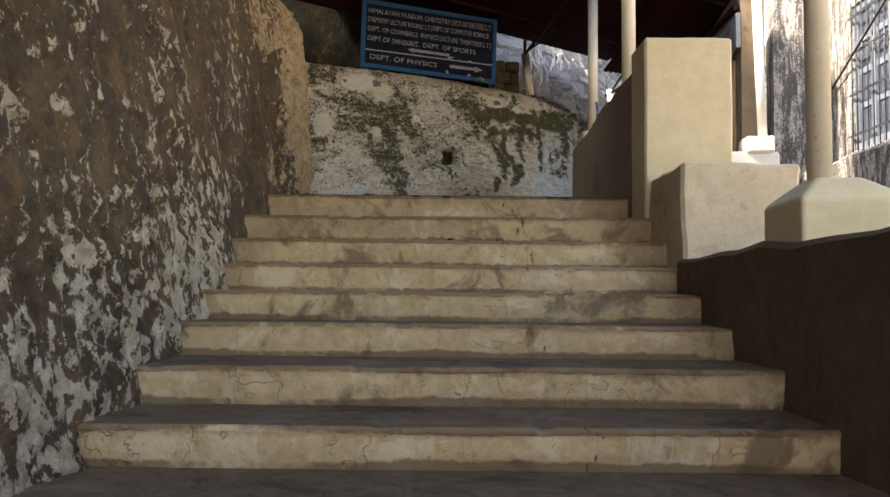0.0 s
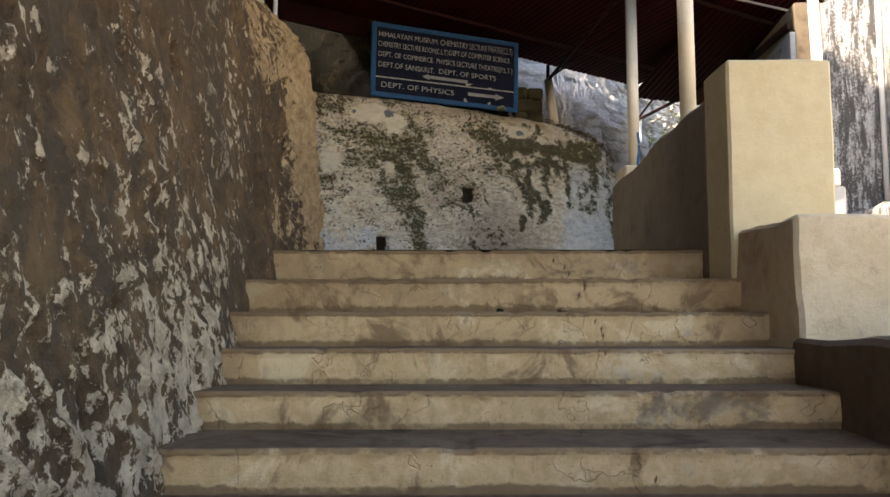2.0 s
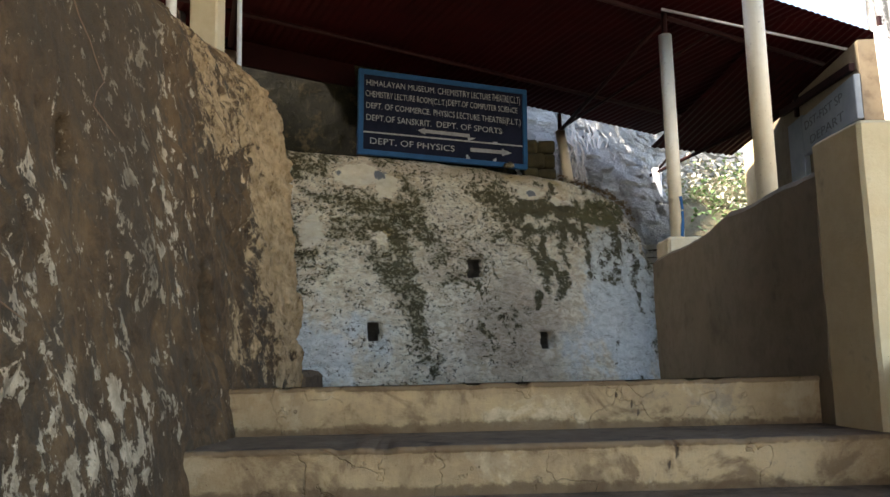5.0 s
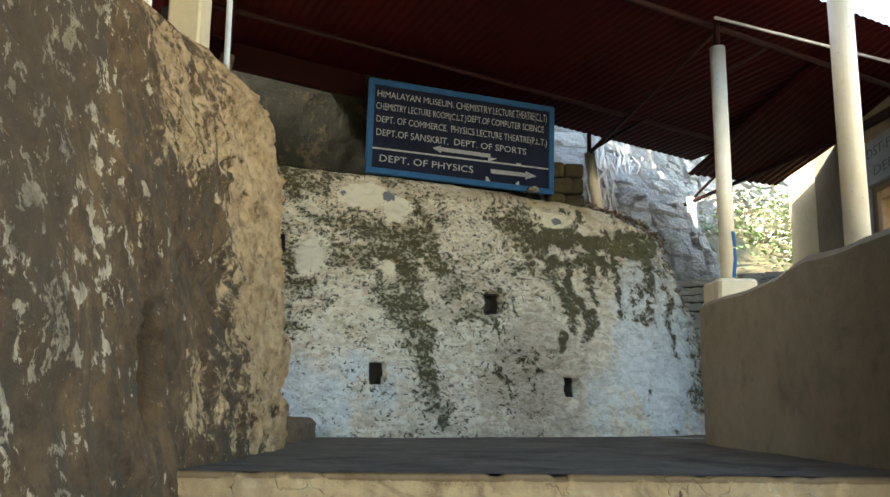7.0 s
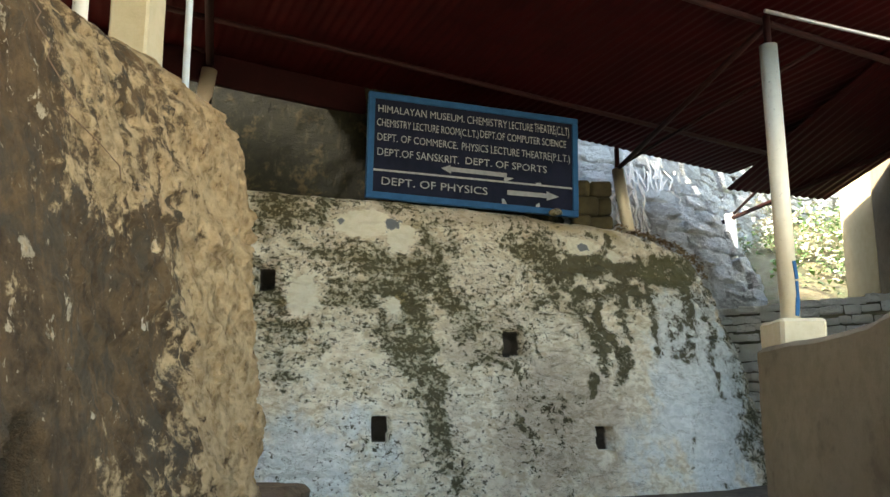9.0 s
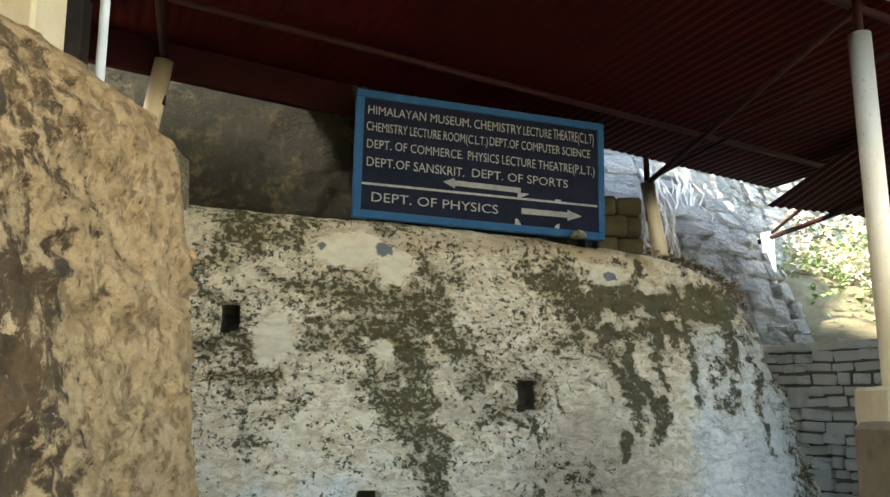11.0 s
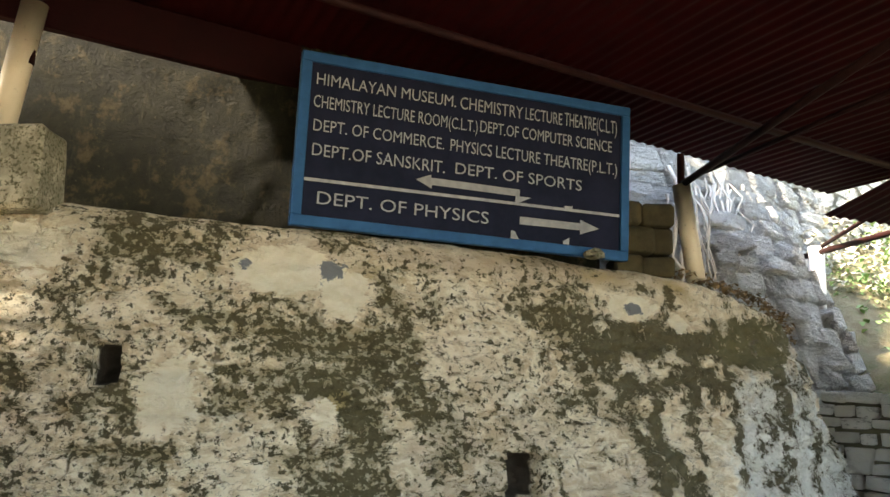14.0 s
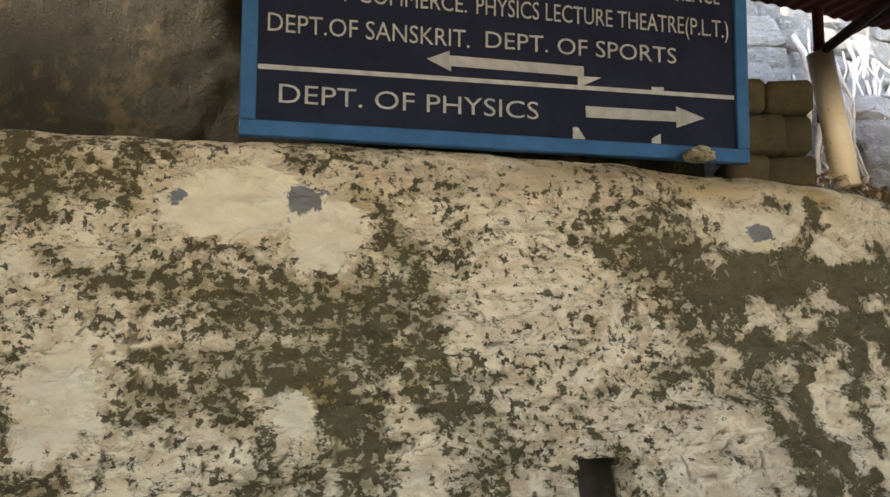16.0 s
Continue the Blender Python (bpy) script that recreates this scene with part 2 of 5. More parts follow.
def plain_plaster(name, a, b, dirt=(0.12, 0.09, 0.06), amount=0.62, bump=0.006):
    n = Nodes(name)
    fine, mid, big = n.noise(60, 5, 0.7), n.noise(9, 6, 0.65), n.noise(1.7, 5, 0.6)
    c = n.mix(n.step(mid, 0.3, 0.7), a, b)
    c = n.mix(n.math('MULTIPLY', n.step(n.math('ADD', n.math('MULTIPLY', mid, 0.5), n.math('MULTIPLY', big, 0.5)), amount - 0.07, amount + 0.1), 0.75), c, dirt)
    c = n.mix(n.step(fine, *((0.50, 0.58) if amount < 0.5 else (0.66, 0.76))), c, dirt)
    return n.done(c, 0.88, n.math('ADD', n.math('MULTIPLY', mid, 0.7), n.math('MULTIPLY', fine, 0.4)), bump)


def step_cement(name, a, b, dirt, pale):
    n = Nodes(name)
    fine, mid, big = n.noise(75, 5, 0.75), n.noise(14, 6, 0.7), n.noise(2.6, 6, 0.65, distortion=0.6)
    drip = n.noise(9, 5, 0.7, co=n.scaled(1.0, 1, 0.3))
    c = n.mix(n.step(mid, 0.3, 0.7), a, b)
    c = n.mix(n.math('MULTIPLY', n.step(big, 0.54, 0.60), 0.55), c, pale)
    c = n.mix(n.math('MULTIPLY', n.step(big, 0.46, 0.36), 0.75), c, dirt)
    c = n.mix(n.math('MULTIPLY', n.step(drip, 0.52, 0.74), 0.4), c, dirt)
    c = n.mix(n.math('MULTIPLY', n.step(n.math('ADD', n.attr("patch"), n.math('MULTIPLY', n.math('SUBTRACT', mid, 0.5), 1.6)), 0.42, 0.62), 0.6), c, n.mix(n.step(big, 0.42, 0.58), (0.20, 0.165, 0.125), (0.60, 0.52, 0.39)))
    # brown film: dirt, plus shade painted on upper steps and right ends
    c = n.mix(n.math('MULTIPLY', n.step(n.math('ADD', n.attr("soil_shade"), n.math('MULTIPLY', n.math('SUBTRACT', mid, 0.5), 1.2)), 0.35, 0.75), 0.55), c, (0.24, 0.145, 0.075))
    c = n.mix(n.math('MULTIPLY', n.step(n.math('ADD', n.attr("seam"), n.math('MULTIPLY', n.math('SUBTRACT', fine, 0.5), 0.8)), 0.4, 0.7), 0.85), c, (0.07, 0.05, 0.035))
    warp = n.node("ShaderNodeVectorMath", 0, {"operation": 'ADD'})
    add = warp.node
    n.t.links.new(n.co, add.inputs[0])
    n.t.links.new(n.node("ShaderNodeTexNoise", 1, None, Vector=n.co, Scale=5.0, Detail=4.0), add.inputs[1])
    crack = n.step(n.cells(1.1, co=warp, out=0, feature='DISTANCE_TO_EDGE'), 0.0, 0.010, 1.0, 0.0)
    c = n.mix(n.math('MULTIPLY', crack, n.step(big, 0.56, 0.64, 0.0, 0.6)), c, (0.07, 0.05, 0.035))
    # scuffed nosing and a darker riser foot, broken up by noise
    scuff_foot_tone = n.math('ADD', n.attr("scuff_foot_tone"), n.math('MULTIPLY', n.math('SUBTRACT', mid, 0.5), 1.3))
    c = n.mix(n.math('MULTIPLY', n.step(scuff_foot_tone, 0.42, 0.75), 0.75), c, dirt)
    c = n.mix(n.step(fine, 0.62, 0.70), c, dirt)
    return n.done(c, 0.9, n.math('SUBTRACT', n.math('ADD', n.math('MULTIPLY', mid, 0.8), n.math('MULTIPLY', fine, 0.35)), n.math('MULTIPLY', crack, 0.5)), 0.010)


def simple(name, a, b, rough=0.6, scale=12, metal=0.0, bump=0.002, spec=0.4, spot=None):
    n = Nodes(name)
    mid, fine = n.noise(scale, 5, 0.65), n.noise(scale * 7, 4, 0.6)
    c = n.mix(n.step(mid, 0.3, 0.7), a, b)
    if spot:
        c = n.mix(n.step(fine, 0.62, 0.72), c, spot)
    return n.done(c, rough, fine, bump, metal, spec)


def mossy_brick():
    n = Nodes("whitewashed_brick")
    fine, mid = n.noise(9, 5, 0.75), n.noise(2.2, 5, 0.7)
    r = n.rand()
    c = n.mix(r, (0.74, 0.71, 0.62), (0.90, 0.89, 0.84))
    m = n.math('MULTIPLY', n.step(n.math('ADD', mid, n.math('MULTIPLY', n.math('SUBTRACT', r, 0.5), 0.2)), 0.60, 0.76), 0.7)
    c = n.mix(m, c, n.mix(fine, (0.07, 0.075, 0.04), (0.17, 0.16, 0.10)))
    return n.done(c, 0.92, n.math('ADD', fine, mid), 0.08)


def rain_stained():
    """Pale plaster with long black rain runs and flaked patches."""
    n = Nodes("rain_stained_plaster")
    fine, mid = n.noise(40, 5, 0.75), n.noise(9, 6, 0.7)
    runs = n.noise(7, 7, 0.75, co=n.scaled(1.8, 1.8, 0.3), distortion=0.4)
    c = n.mix(n.step(mid, 0.35, 0.65), (0.48, 0.48, 0.46), (0.72, 0.72, 0.70))
    c = n.mix(n.math('MULTIPLY', n.step(n.math('ADD', runs, n.math('MULTIPLY', n.math('SUBTRACT', fine, 0.5), 0.5)), 0.42, 0.56), 0.92), c, n.mix(fine, (0.035, 0.035, 0.034), (0.14, 0.135, 0.125)))
    return n.done(c, 0.9, n.math('ADD', mid, n.math('MULTIPLY', fine, 0.5)), 0.03)


def bank_stone():
    """Grey field stone, each piece its own shade, with lichen and dirt."""
    n = Nodes("bank_stone")
    fine, mid = n.noise(9, 5, 0.75), n.noise(2.4, 5, 0.7)
    r = n.rand()
    c = n.mix(r, (0.36, 0.36, 0.35), (0.66, 0.67, 0.67))
    c = n.mix(n.step(mid, 0.5, 0.66), c, (0.74, 0.75, 0.75))
    c = n.mix(n.step(fine, 0.56, 0.68), c, (0.12, 0.115, 0.095))
    return n.done(c, 0.92, n.math('ADD', fine, mid), 0.12)


M_WALL = mossy_plaster()
M_RUBBLE = rough_stone_plaster()
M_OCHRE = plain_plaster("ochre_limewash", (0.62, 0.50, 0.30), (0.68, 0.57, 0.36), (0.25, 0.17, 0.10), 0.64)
# darker ochre for the weakly lit parapet and passage wall, shade in the colour
M_OCHRE_SHADED = plain_plaster("shaded_ochre_plaster", (0.20, 0.16, 0.108), (0.26, 0.21, 0.145), (0.11, 0.082, 0.056), 0.57)
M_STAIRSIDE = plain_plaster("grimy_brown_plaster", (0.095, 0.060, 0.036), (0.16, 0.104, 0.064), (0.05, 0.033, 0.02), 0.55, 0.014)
M_BLOCK = plain_plaster("peeling_block_plaster", (0.56, 0.44, 0.28), (0.70, 0.59, 0.42), (0.34, 0.20, 0.11), 0.54, 0.009)
M_WHITE = plain_plaster("whitewash", (0.74, 0.72, 0.66), (0.80, 0.79, 0.74), (0.35, 0.30, 0.24), 0.66)
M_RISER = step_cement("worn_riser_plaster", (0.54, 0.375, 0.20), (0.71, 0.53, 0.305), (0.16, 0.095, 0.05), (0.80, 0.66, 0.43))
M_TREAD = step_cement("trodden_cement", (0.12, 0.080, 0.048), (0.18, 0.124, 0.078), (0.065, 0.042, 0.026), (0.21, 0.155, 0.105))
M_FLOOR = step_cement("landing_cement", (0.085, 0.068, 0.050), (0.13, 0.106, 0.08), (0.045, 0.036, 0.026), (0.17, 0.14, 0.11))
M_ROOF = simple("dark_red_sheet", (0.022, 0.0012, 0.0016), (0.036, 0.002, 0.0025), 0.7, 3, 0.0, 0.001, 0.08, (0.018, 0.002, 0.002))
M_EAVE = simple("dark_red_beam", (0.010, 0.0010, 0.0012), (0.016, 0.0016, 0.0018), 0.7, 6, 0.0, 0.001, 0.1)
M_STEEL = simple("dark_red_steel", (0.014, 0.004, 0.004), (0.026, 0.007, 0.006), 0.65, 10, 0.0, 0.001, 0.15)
M_PIPE = simple("cream_pipe", (0.68, 0.58, 0.42), (0.74, 0.65, 0.49), 0.45, 6, 0, 0.001, 0.5, (0.45, 0.36, 0.25))
M_PIPEW = simple("white_pipe", (0.76, 0.74, 0.69), (0.82, 0.80, 0.76), 0.45, 6, 0, 0.001, 0.5, (0.5, 0.45, 0.4))
M_NAVY = simple("navy_paint", (0.006, 0.009, 0.021), (0.011, 0.014, 0.032), 0.75, 5, 0, 0.001, 0.12)
M_BLUE = simple("blue_paint", (0.012, 0.070, 0.17), (0.018, 0.095, 0.22), 0.7, 9, 0, 0.001, 0.2, (0.02, 0.07, 0.15))
M_LETTER = simple("white_lettering", (0.22, 0.235, 0.24), (0.35, 0.365, 0.365), 0.6, 30)
M_ARROW = simple("grey_lettering", (0.20, 0.21, 0.215), (0.29, 0.30, 0.30), 0.6, 20)
def shaded_mossy():
    """Nearly black mossy masonry with lichen blotches and drip runs; roof shade is in the colours."""
    n = Nodes("mossy_shaded_masonry")
    fine, mid, big = n.noise(60, 5, 0.75), n.noise(11, 6, 0.72), n.noise(2.6, 6, 0.7)
    run = n.noise(8, 6, 0.7, co=n.scaled(1.6, 1.6, 0.35))
    # moss tones pushed far down to include the shade under the roof
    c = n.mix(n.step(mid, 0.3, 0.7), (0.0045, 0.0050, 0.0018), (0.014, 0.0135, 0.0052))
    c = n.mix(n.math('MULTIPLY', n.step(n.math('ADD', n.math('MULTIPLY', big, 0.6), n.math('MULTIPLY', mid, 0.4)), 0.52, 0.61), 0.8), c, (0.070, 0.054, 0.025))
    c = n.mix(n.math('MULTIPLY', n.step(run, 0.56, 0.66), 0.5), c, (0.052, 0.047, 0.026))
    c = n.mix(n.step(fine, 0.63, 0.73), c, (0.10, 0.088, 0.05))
    return n.done(c, 0.92, n.math('ADD', n.math('MULTIPLY', mid, 0.8), n.math('MULTIPLY', fine, 0.4)), 0.03)


M_MOSSWALL = shaded_mossy()
M_STONE = bank_stone()
M_OLIVE = plain_plaster("mossy_olive_stone", (0.060, 0.048, 0.024), (0.115, 0.094, 0.050), (0.025, 0.022, 0.012), 0.52, 0.02)
M_EARTH = plain_plaster("hillside_earth", (0.13, 0.11, 0.065), (0.22, 0.19, 0.12), (0.07, 0.09, 0.035), 0.52, 0.05)
M_LEAF = simple("green_leaf", (0.10, 0.20, 0.06), (0.22, 0.33, 0.13), 0.6, 3)
M_DRY = simple("dry_root", (0.50, 0.46, 0.43), (0.68, 0.65, 0.62), 0.8, 14)
M_BRICK = mossy_brick()
M_STAIN = rain_stained()
M_BLACK = simple("dark_opening", (0.012, 0.011, 0.010), (0.02, 0.018, 0.016), 0.8)
M_WOOD = simple("brown_painted_wood", (0.16, 0.09, 0.05), (0.24, 0.14, 0.08), 0.6, 8)
M_BOARD = simple("grey_blackboard", (0.035, 0.045, 0.05), (0.06, 0.07, 0.075), 0.5, 6)
M_GALV = simple("galvanised_steel", (0.45, 0.46, 0.48), (0.6, 0.6, 0.61), 0.4, 9, 0.7)
M_GROUND = plain_plaster("trodden_ground", (0.44, 0.36, 0.26), (0.54, 0.45, 0.33), (0.09, 0.08, 0.06), 0.57, 0.02)
M_WINDOW = simple("blue_grey_shutter", (0.16, 0.21, 0.28), (0.24, 0.30, 0.38), 0.5, 8)
M_STUB = plain_plaster("lichen_plaster", (0.46, 0.42, 0.32), (0.66, 0.61, 0.48), (0.10, 0.095, 0.055), 0.46, 0.016)
M_STRAW = simple("dry_straw", (0.40, 0.36, 0.27), (0.56, 0.52, 0.42), 0.8, 4)
M_LITTER = simple("brown_leaf", (0.16, 0.10, 0.05), (0.34, 0.24, 0.13), 0.8, 14)
M_MORTAR = plain_plaster("mossy_mortar", (0.12, 0.115, 0.08), (0.20, 0.19, 0.14), (0.05, 0.05, 0.035), 0.58)
M_JAMB = simple("orange_brown_wood", (0.42, 0.26, 0.13), (0.50, 0.33, 0.18), 0.6, 8)
M_BOARD2 = simple("blue_grey_paint", (0.16, 0.19, 0.22), (0.22, 0.25, 0.28), 0.55, 4)
M_WINDOW2 = simple("dark_blue_shutter", (0.06, 0.08, 0.12), (0.10, 0.13, 0.18), 0.5, 8)
M_CREAM = plain_plaster("cream_plaster", (0.55, 0.46, 0.30), (0.62, 0.53, 0.37), (0.30, 0.22, 0.14), 0.66)
M_DARKSTEEL = simple("dark_grey_steel", (0.03, 0.032, 0.036), (0.06, 0.065, 0.07), 0.35, 8, 0, 0.001, 0.5)
M_CONDUIT = simple("pale_blue_pipe", (0.50, 0.58, 0.66), (0.60, 0.67, 0.74), 0.35, 8)


def rock():
    n = Nodes("pale_rock_joints")
    mid, fine = n.noise(8, 6, 0.65), n.noise(40, 5, 0.7)
    c = n.mix(n.step(mid, 0.3, 0.7), (0.24, 0.24, 0.235), (0.47, 0.47, 0.455))
    c = n.mix(n.math('MULTIPLY', n.step(n.noise(2.5, 5, 0.6), 0.5, 0.65), 0.6), c, (0.22, 0.19, 0.14))
    c = n.mix(n.step(fine, 0.57, 0.70), c, (0.09, 0.09, 0.075))
    c = n.mix(n.step(n.math('ADD', n.attr("joint"), n.math('MULTIPLY', n.math('SUBTRACT', fine, 0.5), 0.6)), 0.45, 0.75), c, (0.05, 0.05, 0.04))
    return n.done(c, 0.9, n.math('ADD', mid, n.math('MULTIPLY', fine, 0.4)), 0.03)


M_ROCK = rock()

# ---- ground ----
gx, gy = np.meshgrid(np.r_[-400, -60, np.linspace(-12, 12, 25), 60, 400], np.r_[-400, -60, np.linspace(-12, 0, 13), 20, 60, 400])
gz = np.where(np.hypot(gx, gy) < 30, 0.02 * fbm(gx, gy, 0 * gx), 0)
ground = tagged(sheet("ground", np.stack([gx, gy, gz], -1), M_GROUND), "trodden grey earth at the foot of the stairs", "ground", kind="structure")

# ---- stairs ----
NOSE = [(-0.15, 0.17), (0.35, 0.32), (0.85, 0.47), (1.35, 0.62), (1.85, 0.77), (2.35, 0.92), (2.86, 1.07), (3.38, 1.227), (3.937, 1.384), (4.454, 1.538), (4.866, 1.701), (5.274, 1.875), (5.63, 2.063), (6.24, 2.28)]
stairs = empty("stairs", "worn cement stairs with pale plastered risers", "stairs", kind="structure")
LEFT, RIGHT = -1.62, 1.45


def step_profile(i):
    """Riser and rounded nosing of one step, wavy and chipped along its length."""
    y, z = NOSE[i]
    z0 = NOSE[i - 1][1] if i else 0.0
    xs = np.linspace(LEFT, RIGHT, 340)
    prof = [(0.012, z0 - 0.03), (0.010, z0 + 0.02), (0.004, z0 + 0.3 * (z - z0)), (0.002, z0 + 0.5 * (z - z0)), (0.0, z0 + 0.7 * (z - z0)), (0.0, z - 0.03), (-0.006, z - 0.022), (-0.008, z - 0.012), (-0.002, z - 0.003), (0.010, z)]
    P = np.zeros((len(prof), len(xs), 3))
    chip = np.clip(fbm(xs * 9, i * 7.3, 0 * xs, 4, 11) - 0.62, 0, 1) * 0.14
    for r, (dy, zz) in enumerate(prof):
        top = max(0, (r - 3) / 6)
        wav = 0.022 * (fbm(xs * 1.1, i * 3.1, zz * 2, 3, 5) - 0.5) + 0.012 * (fbm(xs * 9, i * 3.1, zz * 9, 3, 8) - 0.5)
        P[r, :, 0] = xs
        P[r, :, 1] = y + dy + wav + chip * top
        P[r, :, 2] = zz - chip * 0.45 * top + 0.012 * (fbm(xs * 0.9, i * 1.7, 0 * xs, 3, 3) - 0.5) * (r > 2)
    return P


for i, (y, z) in enumerate(NOSE):
    st = empty("step", "", "")
    st.parent = stairs
    P = step_profile(i)
    # row weights: darker at the riser's foot, scuffed at the nosing
    rise = np.repeat(np.array([1.0, .75, .15, .0, .05, .2, .65, .85, .9, .9])[:, None], P.shape[1], 1)
    X, Z = P[..., 0], P[..., 2]
    split = 0.49 + 0.22 * (fbm(Z * 14, i * 2.3, 0 * Z, 4, 15) - 0.5) + 0.05 * math.sin(i * 2.4)
    seam = np.clip(1.1 - np.abs(X - split) / 0.012, 0, 1) * np.clip(3.5 * (fbm(Z * 11, i * 5.1, 0 * Z, 3, 18) - 0.32), 0, 1)
    patch = np.clip((X - split) / 0.05, 0, 1) * np.clip((1.25 - X) / 0.3, 0, 1) * (0.25 + 0.9 * (fbm(X * 3, Z * 4, i, 3, 16) - 0.35))
    # dirt at the left end; upper steps and right end get painted shade
    soil_shade = 0.55 * np.clip((-0.95 - X) / 0.35, 0, 1) + 0.11 * np.clip(i - 7.5, 0, 5) + 0.6 * np.clip((X - 1.0) / 0.3, 0, 1) + 0.5 * (fbm(X * 1.2, Z * 3, i, 3, 17) - 0.5)
    P[..., 1] += 0.012 * seam
    sheet("riser", P, M_RISER, st, attributes={"patch": patch, "soil_shade": soil_shade, "seam": seam, "scuff_foot_tone": rise + 0.9 * (fbm(P[..., 0] * 1.4, P[..., 2] * 2, 4 + 0 * rise, 4, 14) - 0.5)})
    if i + 1 < len(NOSE):
        y1 = NOSE[i + 1][0] + 0.05
        rows = np.linspace(0, 1, 12)[:, None]
        T = np.zeros((12, P.shape[1], 3))
        T[..., 0] = P[-1, :, 0]
        T[..., 1] = P[-1, :, 1] * (1 - rows) + y1 * rows
        T[..., 2] = P[-1, :, 2] * (1 - rows) + z * rows + 0.012 * (fbm(T[..., 0] * 2, T[..., 1] * 2, i, 4, 9) - 0.5) * np.sin(rows * 3.14)
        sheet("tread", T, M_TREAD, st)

# landing, falling a little towards the retaining wall, and on to the passage
ys, xs = np.meshgrid(np.r_[np.linspace(6.235, 11, 60), 12, 13.5], np.r_[-4, np.linspace(-1.75, 3.0, 70), 6], indexing="ij")
lz = 2.28 - 0.028 * (ys - 6.24) + 0.012 * (fbm(xs * 1.5, ys * 1.5, 0, 4, 21) - 0.5) * np.clip((ys - 6.26) * 3, 0, 1)
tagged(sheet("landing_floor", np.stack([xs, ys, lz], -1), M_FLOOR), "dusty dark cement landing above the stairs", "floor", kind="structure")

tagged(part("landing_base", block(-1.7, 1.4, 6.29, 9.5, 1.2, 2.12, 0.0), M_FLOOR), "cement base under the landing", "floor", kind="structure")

# ---- retaining wall ----
WALL_LINE = [(-4.6, 9.85, 4.5), (-3, 9.83, 4.48), (-2.3, 9.86, 4.47), (-1.5, 9.97, 4.43), (-0.75, 10.15, 4.40), (0, 10.42, 4.37), (0.6, 10.69, 4.34), (1.2, 11.02, 4.30), (1.6, 11.30, 4.22), (1.9, 11.60, 4.10), (2.12, 11.95, 3.85), (2.25, 12.4, 3.7), (2.3, 13.4, 3.7)]
HOLES = [(-1.77, 3.74, 0.11, 0.17), (0.04, 3.28, 0.16, 0.19), (-0.92, 2.67, 0.11, 0.17), (0.71, 2.57, 0.14, 0.17), (1.35, 3.25, 0.06, 0.07), (-0.35, 2.42, 0.035, 0.05)]


MOSS_UPPER = [(-1.81,4.28,-1.42,4.23,0.14,0.75), (-2.1,4.24,-1.78,4.06,0.1,0.5), (-1.63,4.0,-1.28,3.97,0.07,0.7), (-2.05,3.99,-1.91,3.84,0.07,0.55), (-2.27,3.87,-2.09,3.64,0.11,0.45), (-1.77,3.64,-1.59,3.5,0.09,0.65), (-2.17,3.36,-2.09,3.08,0.09,0.55), (-1.86,3.39,-1.59,3.31,0.12,0.4), (-1.3,3.64,-0.88,3.7,0.14,0.8), (-1.13,3.88,-0.84,3.89,0.14,0.75), (-1.37,4.26,-1.41,4.39,0.05,0.6), (-0.89,3.86,-0.62,3.77,0.15,0.75), (-1.19,3.98,-0.96,4.01,0.08,0.7), (-0.66,4.09,-0.5,3.9,0.11,0.65)]
MOSS_MIDDLE = [(-0.76,3.53,-0.61,3.18,0.12,0.8), (-0.98,3.36,-0.8,3.24,0.1,0.5), (-0.61,3.18,-0.57,2.99,0.1,0.9), (-0.47,3.9,-0.41,3.65,0.08,0.7), (-0.53,3.59,-0.41,3.5,0.08,0.7), (-0.35,3.41,-0.32,3.29,0.06,0.6), (-0.28,4.04,-0.01,4.12,0.08,0.4), (0.05,4.02,0.34,4.07,0.1,0.75), (0.33,3.93,0.53,3.8,0.12,0.85), (0.38,3.66,0.83,3.66,0.1,0.9), (0.7,3.91,1.11,3.96,0.12,0.75), (0.59,3.59,0.74,3.27,0.08,0.85), (0.95,3.7,1.1,3.6,0.08,0.6), (0.84,4.13,0.87,4.02,0.06,0.7)]
MOSS_EDGE = [(0.82,3.33,0.95,3.13,0.03,0.8), (1.2,3.97,1.73,4.08,0.17,0.85), (1.29,3.67,1.3,3.25,0.1,0.65), (1.35,3.32,1.43,3.01,0.08,0.6), (1.84,4.01,1.93,3.85,0.15,0.85), (-0.17,3.09,-0.46,3.12,0.02,0.8), (-0.01,3.17,0.06,3.05,0.03,0.9), (0.2,3.31,0.23,3.22,0.02,0.8), (0.46,3.37,0.5,3.27,0.02,0.7), (0.6,3.06,0.63,2.94,0.03,0.8), (-0.7,3.29,-0.62,2.92,0.15,0.85), (-0.58,2.92,-0.46,2.5,0.16,1.0), (-0.46,2.5,-0.42,2.35,0.1,0.8), (-0.65,2.8,-0.58,2.73,0.08,0.8)]
MOSS_FAR = [(0.5, 3.92, 1.6, 3.93, 0.13, 1.0), (0.95, 3.85, 1.02, 3.35, 0.08, 1.0), (0.72, 3.6, 0.95, 3.05, 0.06, 1.0), (1.25, 3.8, 1.3, 3.2, 0.06, 0.95), (1.6, 3.9, 1.6, 3.2, 0.09, 0.85), (0.55, 3.72, 1.2, 3.7, 0.09, 1.0), (1.85, 3.8, 1.8, 2.9, 0.08, 0.8)]
